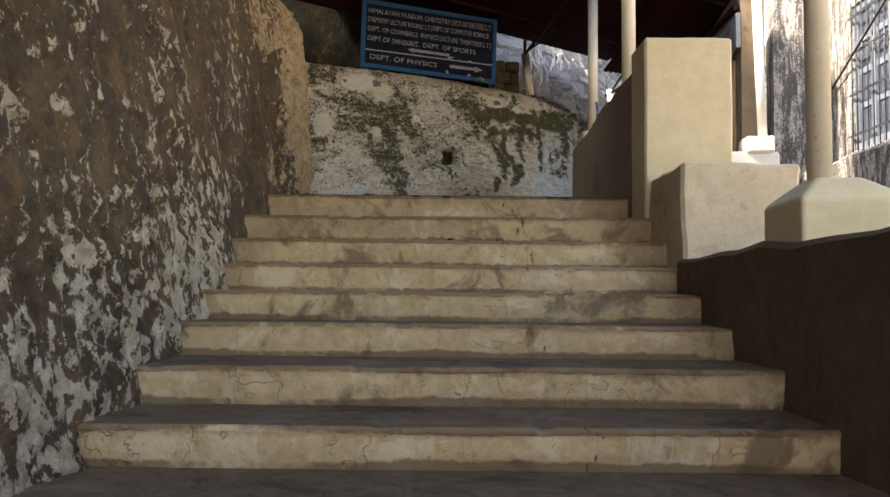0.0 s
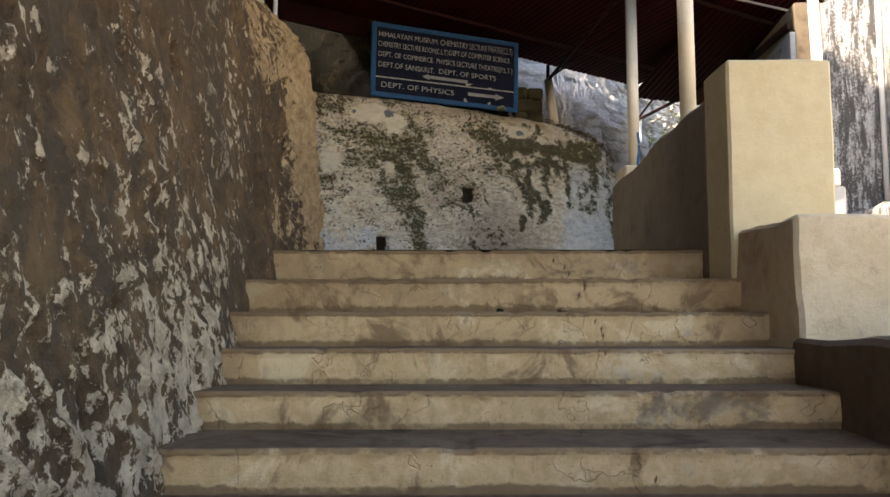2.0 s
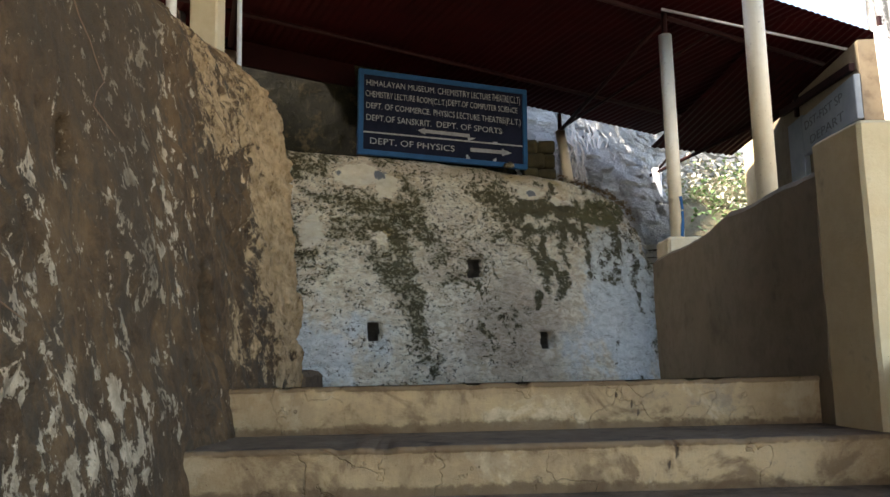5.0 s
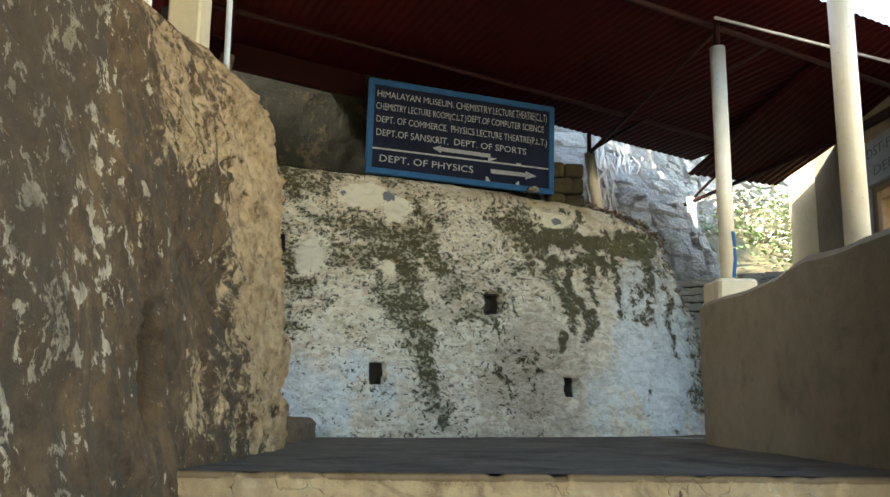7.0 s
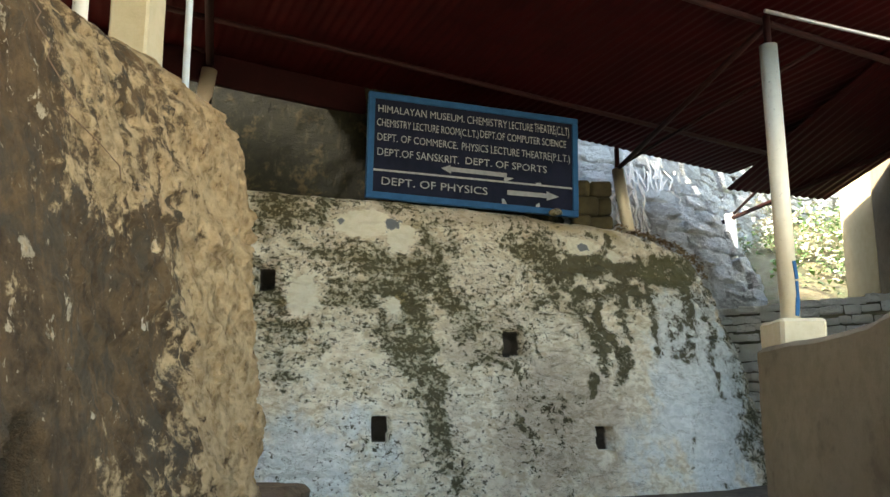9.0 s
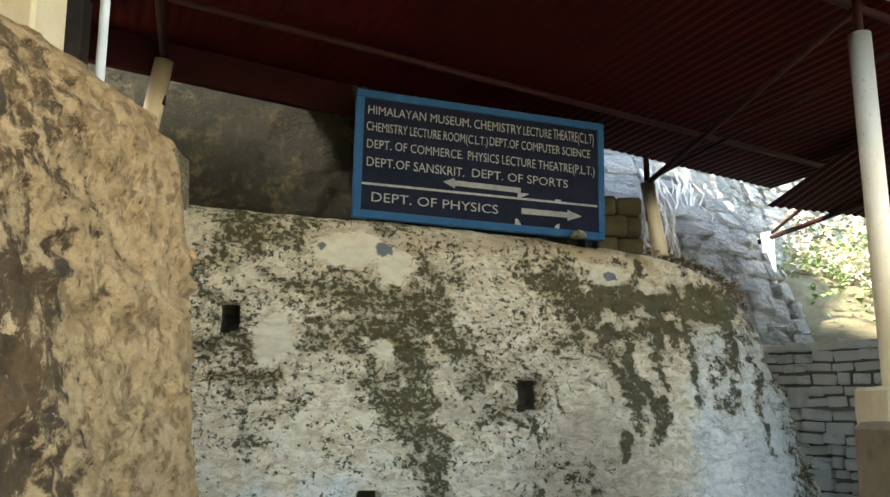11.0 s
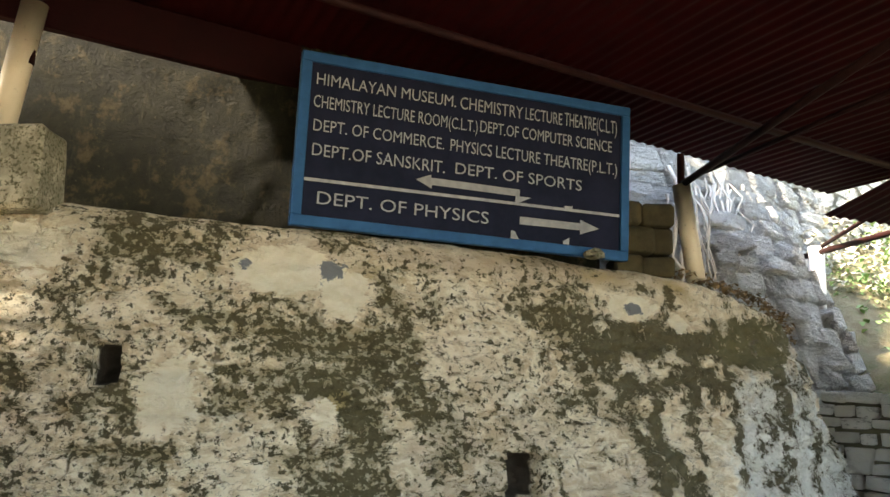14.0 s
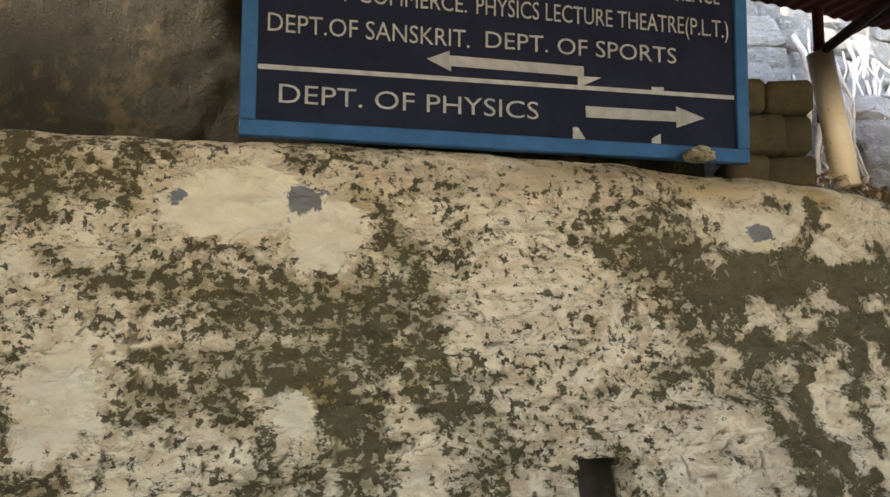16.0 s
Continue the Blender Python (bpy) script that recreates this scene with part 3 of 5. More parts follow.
MOSS_LOWER = [(-0.38,2.88,-0.29,2.92,0.03,0.7), (-0.01,2.72,0.11,2.52,0.06,0.8), (0.06,2.48,0.1,2.37,0.05,0.7), (-0.25,3.13,-0.08,3.13,0.03,0.7), (-0.99,2.62,-0.84,2.54,0.08,0.5), (0.62,3.41,0.74,3.14,0.07,0.7), (0.64,3.09,0.62,2.92,0.04,0.7), (-1.61,3.28,-1.54,2.96,0.06,0.5), (1.48,3.54,1.47,3.15,0.07,0.6), (1.49,2.6,1.38,2.26,0.04,0.8), (2.12,3.61,2.06,2.38,0.11,0.6), (2.2,3.36,2.2,2.17,0.08,0.7)]


def retaining_wall():
    line, s = curve_through(WALL_LINE, 620)
    d = np.gradient(line[:, :2], axis=0)
    d /= np.linalg.norm(d, axis=1)[:, None]
    nrm = np.stack([d[:, 1], -d[:, 0]], -1)
    rows = 150
    v = np.linspace(0, 1, rows)[:, None]
    base = 2.05
    top = line[:, 2][None, :] + 0.02 * (fbm(s * 3, 0 * s, 0 * s, 3, 31) - 0.5)[None, :]
    Z = base + (top - base) * v
    out = -0.30 * (Z - 3.5)
    X = line[:, 0][None, :] + nrm[:, 0][None, :] * out
    out = out - np.clip((v - 0.975) / 0.025, 0, 1) ** 2 * 0.05
    S = np.broadcast_to(s, Z.shape)
    rel = 0.10 * (fbm(S * 1.3, Z * 1.6, 0, 3, 41) - 0.5) + 0.085 * (fbm(S * 4.5, Z * 7.5, 3, 5, 43) - 0.5)
    course = np.abs(((Z + 0.03 * fbm(S * 2, Z, 0, 2, 4)) / 0.17) % 1 - 0.5) * 2
    rough = np.clip((fbm(S * 1.1, Z * 1.1, 7, 3, 47) - 0.40) * 4, 0, 1)
    wx, wz = 0.9 * fbm(S * 4, Z * 4, 0, 3, 44), 0.9 * fbm(S * 4, Z * 4, 3, 3, 45)
    F, E, own = worley(S * 7 + 2.2 * wx, Z * 9 + 2.2 * wz, 46)
    F2, E2, own2 = worley(S * 13 + wx * 2, Z * 17 + wz * 2, 48)
    crack = np.clip(1 - E * 9, 0, 1) * rough * (fbm(S * 3, Z * 3, 5, 3, 49) > 0.47)
    rel = rel - 0.034 * np.clip((course - 0.72) * 4, 0, 1) * (0.25 + 0.75 * rough) + rough * (0.030 * (own - 0.5) * np.clip(E * 12, 0, 1) + 0.016 * (own2 - 0.5) * np.clip(E2 * 9, 0, 1)) - 0.012 * crack
    hole = np.zeros_like(Z)
    for hx, hz, w, h in HOLES:
        hole = np.maximum(hole, ((np.abs(X - hx) < w / 2) & (np.abs(Z - hz) < h / 2)).astype(float))
    out = out + rel - hole * 0.22
    P = np.zeros((rows, len(s), 3))
    P[..., 0] = line[:, 0] + nrm[:, 0] * out
    P[..., 1] = line[:, 1] + nrm[:, 1] * out
    P[..., 2] = Z
    # stain fields: runs of moss and damp, and painted sky light, in the wall's own length and height
    def run(x0, z0, x1, z1, r, k):
        t = np.clip(((X - x0) * (x1 - x0) + (Z - z0) * (z1 - z0)) / ((x1 - x0) ** 2 + (z1 - z0) ** 2 + 1e-6), 0, 1)
        return k * np.exp(-(((X - x0 - t * (x1 - x0)) ** 2 + (Z - z0 - t * (z1 - z0)) ** 2) / (r * r)) * 0.95)

    def blob(cx, cz, rx, rz, k=1.0):
        return k * np.exp(-(((X - cx) / rx) ** 2 + ((Z - cz) / rz) ** 2))
    Xw = X
    X = X + 0.34 * (fbm(S * 4, Z * 4, 1, 4, 81) - 0.5)
    Zw, Z = Z, Z + 0.26 * (fbm(S * 4, Z * 4, 6, 4, 82) - 0.5)
    moss = np.maximum.reduce([0.20 + 0 * Z] + [run(*m) for m in MOSS_UPPER + MOSS_MIDDLE + MOSS_EDGE + MOSS_FAR + MOSS_LOWER])
    moss = -0.16 + 1.0 * moss + 0.95 * (fbm(S * 2.6, Z * 2.2, 9, 4, 83) - 0.5) + 0.10 * np.clip((Z - 3.1) / 0.5, -1, 1) + 0.10 * np.clip((course - 0.55) * 3, 0, 1)
    # pale blobs paint cool sky light, strongest near the wall's right end
    pale = np.maximum.reduce([blob(-1.5, 2.5, 0.8, 0.5, .68), blob(1.65, 2.9, 0.5, 0.95, 1.2), blob(1.05, 2.5, 0.35, 0.5, .55), 0 * Z])
    ochre = np.maximum.reduce([blob(0.3, 4.3, 0.7, 0.12, .7), blob(-0.75, 4.2, 0.18, 0.14, .6), blob(-0.9, 3.56, 0.09, 0.09, 1.1), blob(0.9, 4.2, 0.3, 0.1, .7), 0 * Z])
    moss = moss - 0.24 * np.clip(pale, 0, 1) * np.clip((3.75 - Z) / 0.3, 0, 1) * np.clip(1.75 - X, 0, 1)
    X, Z, Xm, Zm = Xw, Zw, X, Z
    fresh = np.maximum.reduce([blob(-1.10, 4.20, 0.24, 0.13, 1.15), blob(-0.82, 4.10, 0.13, 0.14, 1.0), blob(0.66, 4.12, 0.16, 0.09, .95), blob(0.95, 4.05, 0.08, 0.07, .8), blob(-0.86, 3.55, 0.09, 0.09, .7), blob(-1.5, 3.62, 0.17, 0.22, .8), blob(-2.2, 4.25, 0.3, 0.2, .7), 0 * Z])
    moss = moss - 1.6 * np.clip(fresh - 0.25, 0, 1)
    bare = np.maximum.reduce([blob(-0.88, 4.21, 0.075, 0.065), blob(-1.27, 4.22, 0.036, 0.038), blob(0.66, 4.115, 0.055, 0.042), 0 * Z])
    X, Z = Xm, Zm
    green = np.maximum.reduce([blob(1.5, 4.0, 0.5, 0.3), blob(-1.0, 3.8, 0.5, 0.4, .5), 0 * Z])
    Z = Zw
    dust = np.maximum.reduce([blob(0.35, 2.75, 0.65, 0.65, 1.0), blob(-0.2, 3.3, 0.4, 0.5, 0.7), blob(-0.1, 4.3, 1.3, 0.1, 0.8), 0 * Z])
    drip = np.clip((Xm - 0.1) / 0.5, 0, 1) * np.clip((2.3 - Xm) / 0.3, 0, 1)
    A = {"moss": moss, "drip": drip, "dust": dust, "pale": pale, "ochre": ochre, "bare": bare, "fresh": fresh, "green": green, "hole": hole, "crack": crack}
    # the ledge behind the wall's top
    back = []
    for k in (0.03, 0.12, 0.3, 0.6, 1.0, 1.5):
        q = P[-1].copy()
        q[:, :2] -= nrm * k
        q[:, 2] = top[0] + 0.012 + 0.02 * (fbm(s * 4, k * 5 + 0 * s, 0 * s, 3, 51) - 0.5)
        back.append(q)
    P = np.concatenate([P, np.array(back)])
    A = {k: np.concatenate([a, np.repeat(a[-1:] * 0 + (0.6 if k == "moss" else 0), 6, 0)]) for k, a in A.items()}
    return tagged(sheet("retaining_wall", P, M_WALL, attributes=A), "curved retaining wall of peeling mossy lime plaster with weep holes", "wall", kind="structure")


retaining_wall()

# ---- stair side wall of rubble, rounded at its end ----
SIDE_LINE = [(-1.30, -3.0), (-1.28, 0), (-1.27, 2.2), (-1.30, 3.5), (-1.37, 4.6), (-1.38, 6), (-1.35, 7), (-1.28, 7.75), (-1.30, 8.05), (-1.44, 8.26), (-1.7, 8.36), (-2.6, 8.4), (-4.6, 8.4)]


def rubble_wall():
    line, s = curve_through(SIDE_LINE, 900)
    d = np.gradient(line, axis=0)
    d /= np.linalg.norm(d, axis=1)[:, None]
    nrm = np.stack([d[:, 1], -d[:, 0]], -1)
    rows = 240
    v = np.linspace(0, 1, rows)[:, None]
    top = np.interp(line[:, 1], [-3, 4, 6, 6.9, 7.5, 8], [3.85, 3.95, 4.15, 4.31, 4.31, 4.24])[None, :] + 0.05 * (fbm(s * 2, 0 * s, 0 * s, 3, 61) - 0.5)
    Z = -0.05 + (top + 0.05) * v
    S = np.broadcast_to(s, Z.shape)
    Yl = np.broadcast_to(line[:, 1], Z.shape)
    stair = np.interp(line[:, 1], [-0.15, 6.24], [0.17, 2.28])[None, :]
    out = -np.interp(line[:, 1], [2.5, 3.5, 4.8, 6.8, 7.9], [0.10, 0.14, 0.18, 0.16, 0.085])[None, :] * (Z - stair - 0.2)
    near = np.clip((7.6 - line[:, 1]) / 2.5, 0.6, 1)[None, :]
    wx, wz = fbm(S * 3, Z * 3, 0, 4, 62), fbm(S * 3, Z * 3, 5, 4, 64)
    bump = fbm(S * 2.4 + 0.6 * Z, Z * 2.0, 0, 3, 63) - 0.5
    F, E, own = worley(S * 15 + Z * 5 + 2.6 * wx, Z * 8.0 + 2.2 * wz, 65)
    F2, E2, own2 = worley(S * 25 + Z * 8 + 3 * wx, Z * 15 + 3 * wz, 66)
    low = np.clip((2.0 - (Z - stair)) / 1.8, 0, 1)
    band = np.interp(line[:, 1], [0, 2.4, 3.1, 3.5, 4.0, 5.2, 5.8, 6.6, 7.4], [0.62, 0.62, 0.52, 0.45, 0.8, 0.72, 0.15, -0.05, 0.1])[None, :]
    brown = np.clip(1 - np.abs(Yl - 5.45) / 0.9, 0, 1)
    zone = np.clip((fbm(S * 1.5, Z * 0.5 - S * 0.15, 3, 3, 68) - 0.36 + 0.16 * low - 0.30 * brown) * 5.5, 0.08, 1)
    flake = np.clip((own - 0.54) * 2.6, 0, 1) * np.clip((0.58 - F) * 3, 0, 1) * zone
    small = np.clip((own2 - 0.55) * 3, 0, 1) * np.clip((0.55 - F2) * 3, 0, 1) * zone
    chipped = np.clip((Yl - 6.2) / 0.8, 0, 1)
    Fc, Ec, ownc = worley(S * 6.5 + 2.4 * wx, Z * 7 + S * 1.5 + 2.4 * wz, 69)
    rel = 0.11 * bump + chipped * 0.045 * (ownc - 0.5) * np.clip(Ec * 9, 0, 1) + 0.034 * flake * near + 0.018 * small * near + chipped * 0.02 * (own2 - 0.5) * np.clip(E2 * 8, 0, 1) + 0.02 * (fbm(S * 22, Z * 18, 5, 2, 67) - 0.5) * near
    hole = np.zeros_like(Z)
    for hy, hz, w, hh in ((3.45, 1.52, 0.07, 0.24), (6.1, 2.62, 0.12, 0.24), (5.0, 3.1, 0.05, 0.10)):
        hole = np.maximum(hole, np.clip(1.6 - 1.6 * (((Yl - hy) / w) ** 2 + ((Z - hz) / hh) ** 2), 0, 1))
    out = out + rel - 0.20 * hole - np.clip((v - 0.94) / 0.06, 0, 1) ** 2 * 0.12
    P = np.zeros((rows, len(s), 3))
    P[..., 0] = line[:, 0] + nrm[:, 0] * out
    P[..., 1] = line[:, 1] + nrm[:, 1] * out
    P[..., 2] = Z
    worn = 0.04 + 0.14 * flake + 0.08 * small + 0.78 * band * (0.28 + 0.72 * low) + 0.25 * bump + 0.7 * (fbm(S * 1.6, Z * 0.9, 8, 3, 72) - 0.5) - 0.12
    clay = np.clip((P[..., 1] - 6.35 + 0.45 * (Z - 3)) / 1.8 + 1.5 * (fbm(S * 2.2, Z * 1.6, 2, 4, 73) - 0.5) * np.clip((8.3 - Yl) / 1.2, 0, 1), 0, 0.85)
    grime = (np.clip((Z - stair - 0.9) / 1.0, 0, 1) * np.clip((6.9 - Yl) / 1.5, 0, 1) * 0.75 + 0.6 * brown * np.clip(1.2 - zone, 0, 1)) * (1 - clay)
    gold = np.clip((Yl - 7.5) / 0.6, 0, 1) * np.clip((3.3 - Z) / 1.0, 0, 1)
    A = {"worn": worn, "clay": clay, "hole": hole * 0.9, "grime": grime, "gold": gold}
    back = []
    for k in (0.05, 0.2, 0.5, 1.0):
        q = P[-1].copy()
        q[:, :2] -= nrm * k
        q[:, 2] += 0.03
        back.append(q)
    P = np.concatenate([P, np.array(back)])
    A = {k: np.concatenate([a, np.repeat(a[-1:], 4, 0)]) for k, a in A.items()}
    return tagged(sheet("wall_rubble", P, M_RUBBLE, attributes=A), "brown weathered rubble wall with flaking plaster beside the stairs", "wall", kind="structure")


rubble_wall()

# ---- parapets, pier and block on the open side ----
def lumpy(x0, x1, y0, y1, z0, z1, n=10, amp=0.012, bevel=0.025, seed=1):
    """A plastered masonry block with soft, uneven faces."""
    bm = block(x0, x1, y0, y1, z0, z1, bevel, 1)
    bmesh.ops.subdivide_edges(bm, edges=[e for e in bm.edges if e.calc_length() > 0.12], cuts=n, use_grid_fill=True)
    for v in bm.verts:
        p = v.co
        v.co = p + Vector((noise.noise(p * 2.3 + Vector((seed, 0, 0))), noise.noise(p * 2.3 + Vector((0, seed, 9))), noise.noise(p * 2.3 + Vector((5, 0, seed))))) * amp + noise.noise_vector(p * 9) * amp * 0.35
    for f in bm.faces:
        f.smooth = True
    return bm


def masonry(name, label, dims, material, **kw):
    ob = part(name, lumpy(*dims, **kw), material)
    ob.data.set_sharp_from_angle(angle=radians(32))
    return tagged(ob, label, "wall", kind="structure")


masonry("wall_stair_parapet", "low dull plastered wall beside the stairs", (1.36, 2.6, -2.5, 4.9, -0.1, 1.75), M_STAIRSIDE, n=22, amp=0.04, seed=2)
masonry("wall_block", "peeling plastered masonry block with a cracked face", (1.40, 2.10, 4.90, 5.75, 1.2, 2.33), M_BLOCK, n=14, amp=0.022, bevel=0.02, seed=3)
masonry("wall_pier", "square ochre limewashed pier with a chipped top", (1.37, 1.98, 5.70, 6.12, 1.4, 3.34), M_OCHRE, amp=0.008, bevel=0.015, seed=4)
parapet = masonry("wall_parapet", "plain ochre plastered parapet at the landing", (1.37, 1.80, 6.08, 9.0, 1.8, 3.18), M_OCHRE_SHADED, n=26, amp=0.02, bevel=0.03, seed=5)
for v in parapet.data.vertices:
    if v.co.z > 2.6:
        v.co.z += (0.045 * min(1, max(0, (7.6 - v.co.y) / 0.3)) - 0.03 * min(1, max(0, (v.co.y - 7.5) / 1.2))) * (v.co.z - 2.6) / 0.58

# ---- roof ----
def roof_z(x, y):
    return 5.15 - 0.076 * (x - 1.59) - 0.046 * (y - 11.84)


def corrugated(name, a, b, depth, label, drop=0.0, pitch=0.076, amp=0.008):
    """Sheet from the eave line a-b back over depth metres, ribs square to the eave."""
    a, b = np.array(a, float), np.array(b, float)
    L = np.linalg.norm(b - a)
    d = (b - a) / L
    n = np.array([d[1], -d[0]])
    u = np.arange(0, L, pitch / 6)
    w = np.linspace(0, 1, 8)
    dep = np.interp(u, [0, L], depth)
    P = np.zeros((len(w), len(u), 3))
    for r, t in enumerate(w):
        xy = a + u[:, None] * d + (t * dep)[:, None] * n
        P[r, :, :2] = xy
        P[r, :, 2] = roof_z(xy[:, 0], xy[:, 1]) + 0.05 - drop * (1 - t) + amp * np.sin(u / pitch * 2 * math.pi) + 0.012 * (fbm(u * 0.9, t * 3 + 0 * u, 0 * u, 2, 71) - 0.5)
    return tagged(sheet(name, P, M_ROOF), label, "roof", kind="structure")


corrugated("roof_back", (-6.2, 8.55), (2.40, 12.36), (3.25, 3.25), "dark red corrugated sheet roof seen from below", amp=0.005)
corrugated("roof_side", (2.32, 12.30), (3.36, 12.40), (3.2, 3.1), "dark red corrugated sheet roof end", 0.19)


# unseen slabs, added to keep overhead and left sky light off the stairs
tagged(part("roof_blocker_yard", block(-4.7, -1.0, -4.3, 0.89, 5.7, 5.82, 0.0), M_ROOF), "unseen roof slab added to block sky light at the foot of the stairs", "roof", kind="structure")
tagged(part("roof_blocker_stairs", block(-4.7, 1.9, 0.9, 7.2, 5.7, 5.82, 0.0), M_ROOF), "unseen roof slab added to block sky light over the stairs", "roof", kind="structure")


def bar(name, label, a, b, r, material, sides=8):
    return tagged(part(name, rod(a, b, r, sides), material), label, "beam", kind="structure")


def flat_beam(name, label, a, b, w, h, material):
    a, b = Vector(a), Vector(b)
    d = b - a
    bm = block(0, d.length, -w / 2, w / 2, -h / 2, h / 2, 0.004)
    side = Vector((0, 0, 1)).cross(d).normalized()
    m = Matrix((d.normalized(), side, d.cross(side).normalized())).transposed().to_4x4()
    bm.transform(Matrix.Translation(a) @ m)
    return tagged(part(name, bm, material), label, "beam", kind="structure")


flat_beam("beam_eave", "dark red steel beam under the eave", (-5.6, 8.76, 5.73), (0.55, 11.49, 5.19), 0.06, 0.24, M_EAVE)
for k in (0.75, 2.6):
    dx, dy = 0.404 * k, -0.915 * k
    a, b = Vector((-5.6 + dx, 8.8 + dy, 0)), Vector((2.3 + dx, 12.28 + dy, 0))
    a.z, b.z = roof_z(a.x, a.y) - 0.005, roof_z(b.x, b.y) - 0.005
    bar("beam_purlin", "thin dark red steel purlin", a, b, 0.022, M_STEEL)
bar("beam_rafter", "dark red steel rafter between two posts", (1.08, 11.46, 4.93), (1.62, 9.04, 5.22), 0.022, M_STEEL)
bar("beam_rafter", "dark red steel rafter between two posts", (1.08, 11.46, 4.95), (2.05, 9.3, 5.16), 0.014, M_STEEL)
bar("beam_rafter", "dark red steel rafter at the side roof", (2.50, 13.15, 4.76), (3.45, 11.04, 4.99), 0.024, M_STEEL)
bar("beam_rafter", "thin dark red steel strut", (2.60, 13.0, 4.82), (2.72, 11.6, 5.06), 0.016, M_STEEL)
bar("beam_rafter", "dark red steel rafter above a short post", (-2.30, 10.12, 5.45), (-1.5, 7.4, 5.65), 0.03, M_STEEL)
bar("beam_front", "galvanised steel pipe along the roof's front", (1.55, 8.92, 5.24), (3.75, 9.66, 5.08), 0.013, M_GALV)
# ---- sign board ----
SIGN_A, SIGN_B = Vector((-1.10, 10.33, 4.418)), Vector((0.635, 10.96, 4.418))
sign_x = (SIGN_B - SIGN_A).normalized()
sign_w = (SIGN_B - SIGN_A).length
ang = math.atan2(sign_x.y, sign_x.x)
SIGN_M = Matrix.Translation(SIGN_A) @ Matrix.Rotation(ang, 4, 'Z') @ Matrix.Rotation(radians(1.35), 4, 'Y')
SIGN_H, SIGN_W = 0.87, 1.845
sign = empty("sign_board", "blue-framed dark navy direction sign with white hand-painted lettering on a ledge", "sign")
sign.matrix_world = SIGN_M
fw = 0.052
part("panel", block(0.02, SIGN_W - 0.02, -0.005, 0.02, 0.02, SIGN_H - 0.02, 0.002), M_NAVY, sign, "dark navy painted panel")
for dims in ((0, SIGN_W, -0.02, 0.03, 0, fw), (0, SIGN_W, -0.02, 0.03, SIGN_H - fw, SIGN_H), (0, fw, -0.021, 0.03, fw, SIGN_H - fw), (SIGN_W - fw, SIGN_W, -0.021, 0.03, fw, SIGN_H - fw)):
    part("frame_bar", block(*dims, 0.004), M_BLUE, sign, "blue painted wooden bar")



def lettering(text, u0, u1, v, h, parent, material, y=-0.009):
    """One run of painted words, u0 to u1 along the board, v its baseline."""
    cu = bpy.data.curves.new("lettering", 'FONT')
    cu.body, cu.size, cu.offset, cu.resolution_u = text, 1.0, -0.004, 3
    tmp = new("lettering", cu)
    bpy.context.view_layer.update()
    me = bpy.data.meshes.new_from_object(tmp.evaluated_get(bpy.context.evaluated_depsgraph_get()))
    bpy.data.objects.remove(tmp)
    bm = bmesh.new()
    bm.from_mesh(me)
    xs = [p.co.x for p in bm.verts]
    ex = bmesh.ops.extrude_face_region(bm, geom=bm.faces[:])
    bmesh.ops.translate(bm, verts=[g for g in ex["geom"] if isinstance(g, bmesh.types.BMVert)], vec=(0, 0, 1))
    k = (u1 - u0) / (max(xs) - min(xs))
    x0 = min(xs)
    for p in bm.verts:
        w = 0.0025 * noise.noise(Vector((p.co.x * 1.3, p.co.y, len(text))))
        p.co = (u0 + (p.co.x - x0) * k, y - 0.0015 * p.co.z, v + p.co.y * h / 0.72 + w)
    bmesh.ops.recalc_face_normals(bm, faces=bm.faces)
    # each letter its own part
    todo = set(bm.verts)
    while todo:
        seed = [todo.pop()]
        isle = set(seed)
        while seed:
            for e in seed.pop().link_edges:
                for q in e.verts:
                    if q not in isle:
                        isle.add(q)
                        seed.append(q)
        todo -= isle
        order = {q: k for k, q in enumerate(isle)}
        me = bpy.data.meshes.new("letter")
        me.from_pydata([tuple(q.co) for q in order], [], [[order[q] for q in f.verts] for f in bm.faces if f.verts[0] in isle])
        me.materials.append(material)
        new("letter", me).parent = parent
    bm.free()


def flat_shape(name, pts, y, parent, material):
    """A painted shape, points along and up the board."""
    bm = bmesh.new()
    f = bm.faces.new([bm.verts.new((u, y, v)) for u, v in pts])
    ex = bmesh.ops.extrude_face_region(bm, geom=[f])
    bmesh.ops.translate(bm, verts=[g for g in ex["geom"] if isinstance(g, bmesh.types.BMVert)], vec=(0, -0.0015, 0))
    bmesh.ops.recalc_face_normals(bm, faces=bm.faces)
    return part(name, bm, material, parent)


for row in (("HIMALAYAN MUSEUM.", 0.08, 0.81, 0.708, 0.062), ("CHEMISTRY", 0.833, 1.19, 0.706, 0.068), ("LECTURE", 1.206, 1.425, 0.707, 0.068), ("THEATRE(C.L.T)", 1.44, 1.765, 0.707, 0.078),
            ("CHEMISTRY LECTURE ROOM(C.L.T.)", 0.073, 0.935, 0.592, 0.064), ("DEPT.OF COMPUTER SCIENCE", 0.95, 1.735, 0.598, 0.064),
            ("DEPT. OF COMMERCE.", 0.08, 0.755, 0.474, 0.062), ("PHYSICS LECTURE THEATRE(P.L.T.)", 0.79, 1.77, 0.473, 0.066),
            ("DEPT.OF SANSKRIT.", 0.083, 0.765, 0.35, 0.064), ("DEPT. OF SPORTS", 0.823, 1.553, 0.357, 0.062), ("DEPT. OF PHYSICS", 0.124, 1.017, 0.115, 0.064)):
    lettering(*row, sign, M_LETTER)
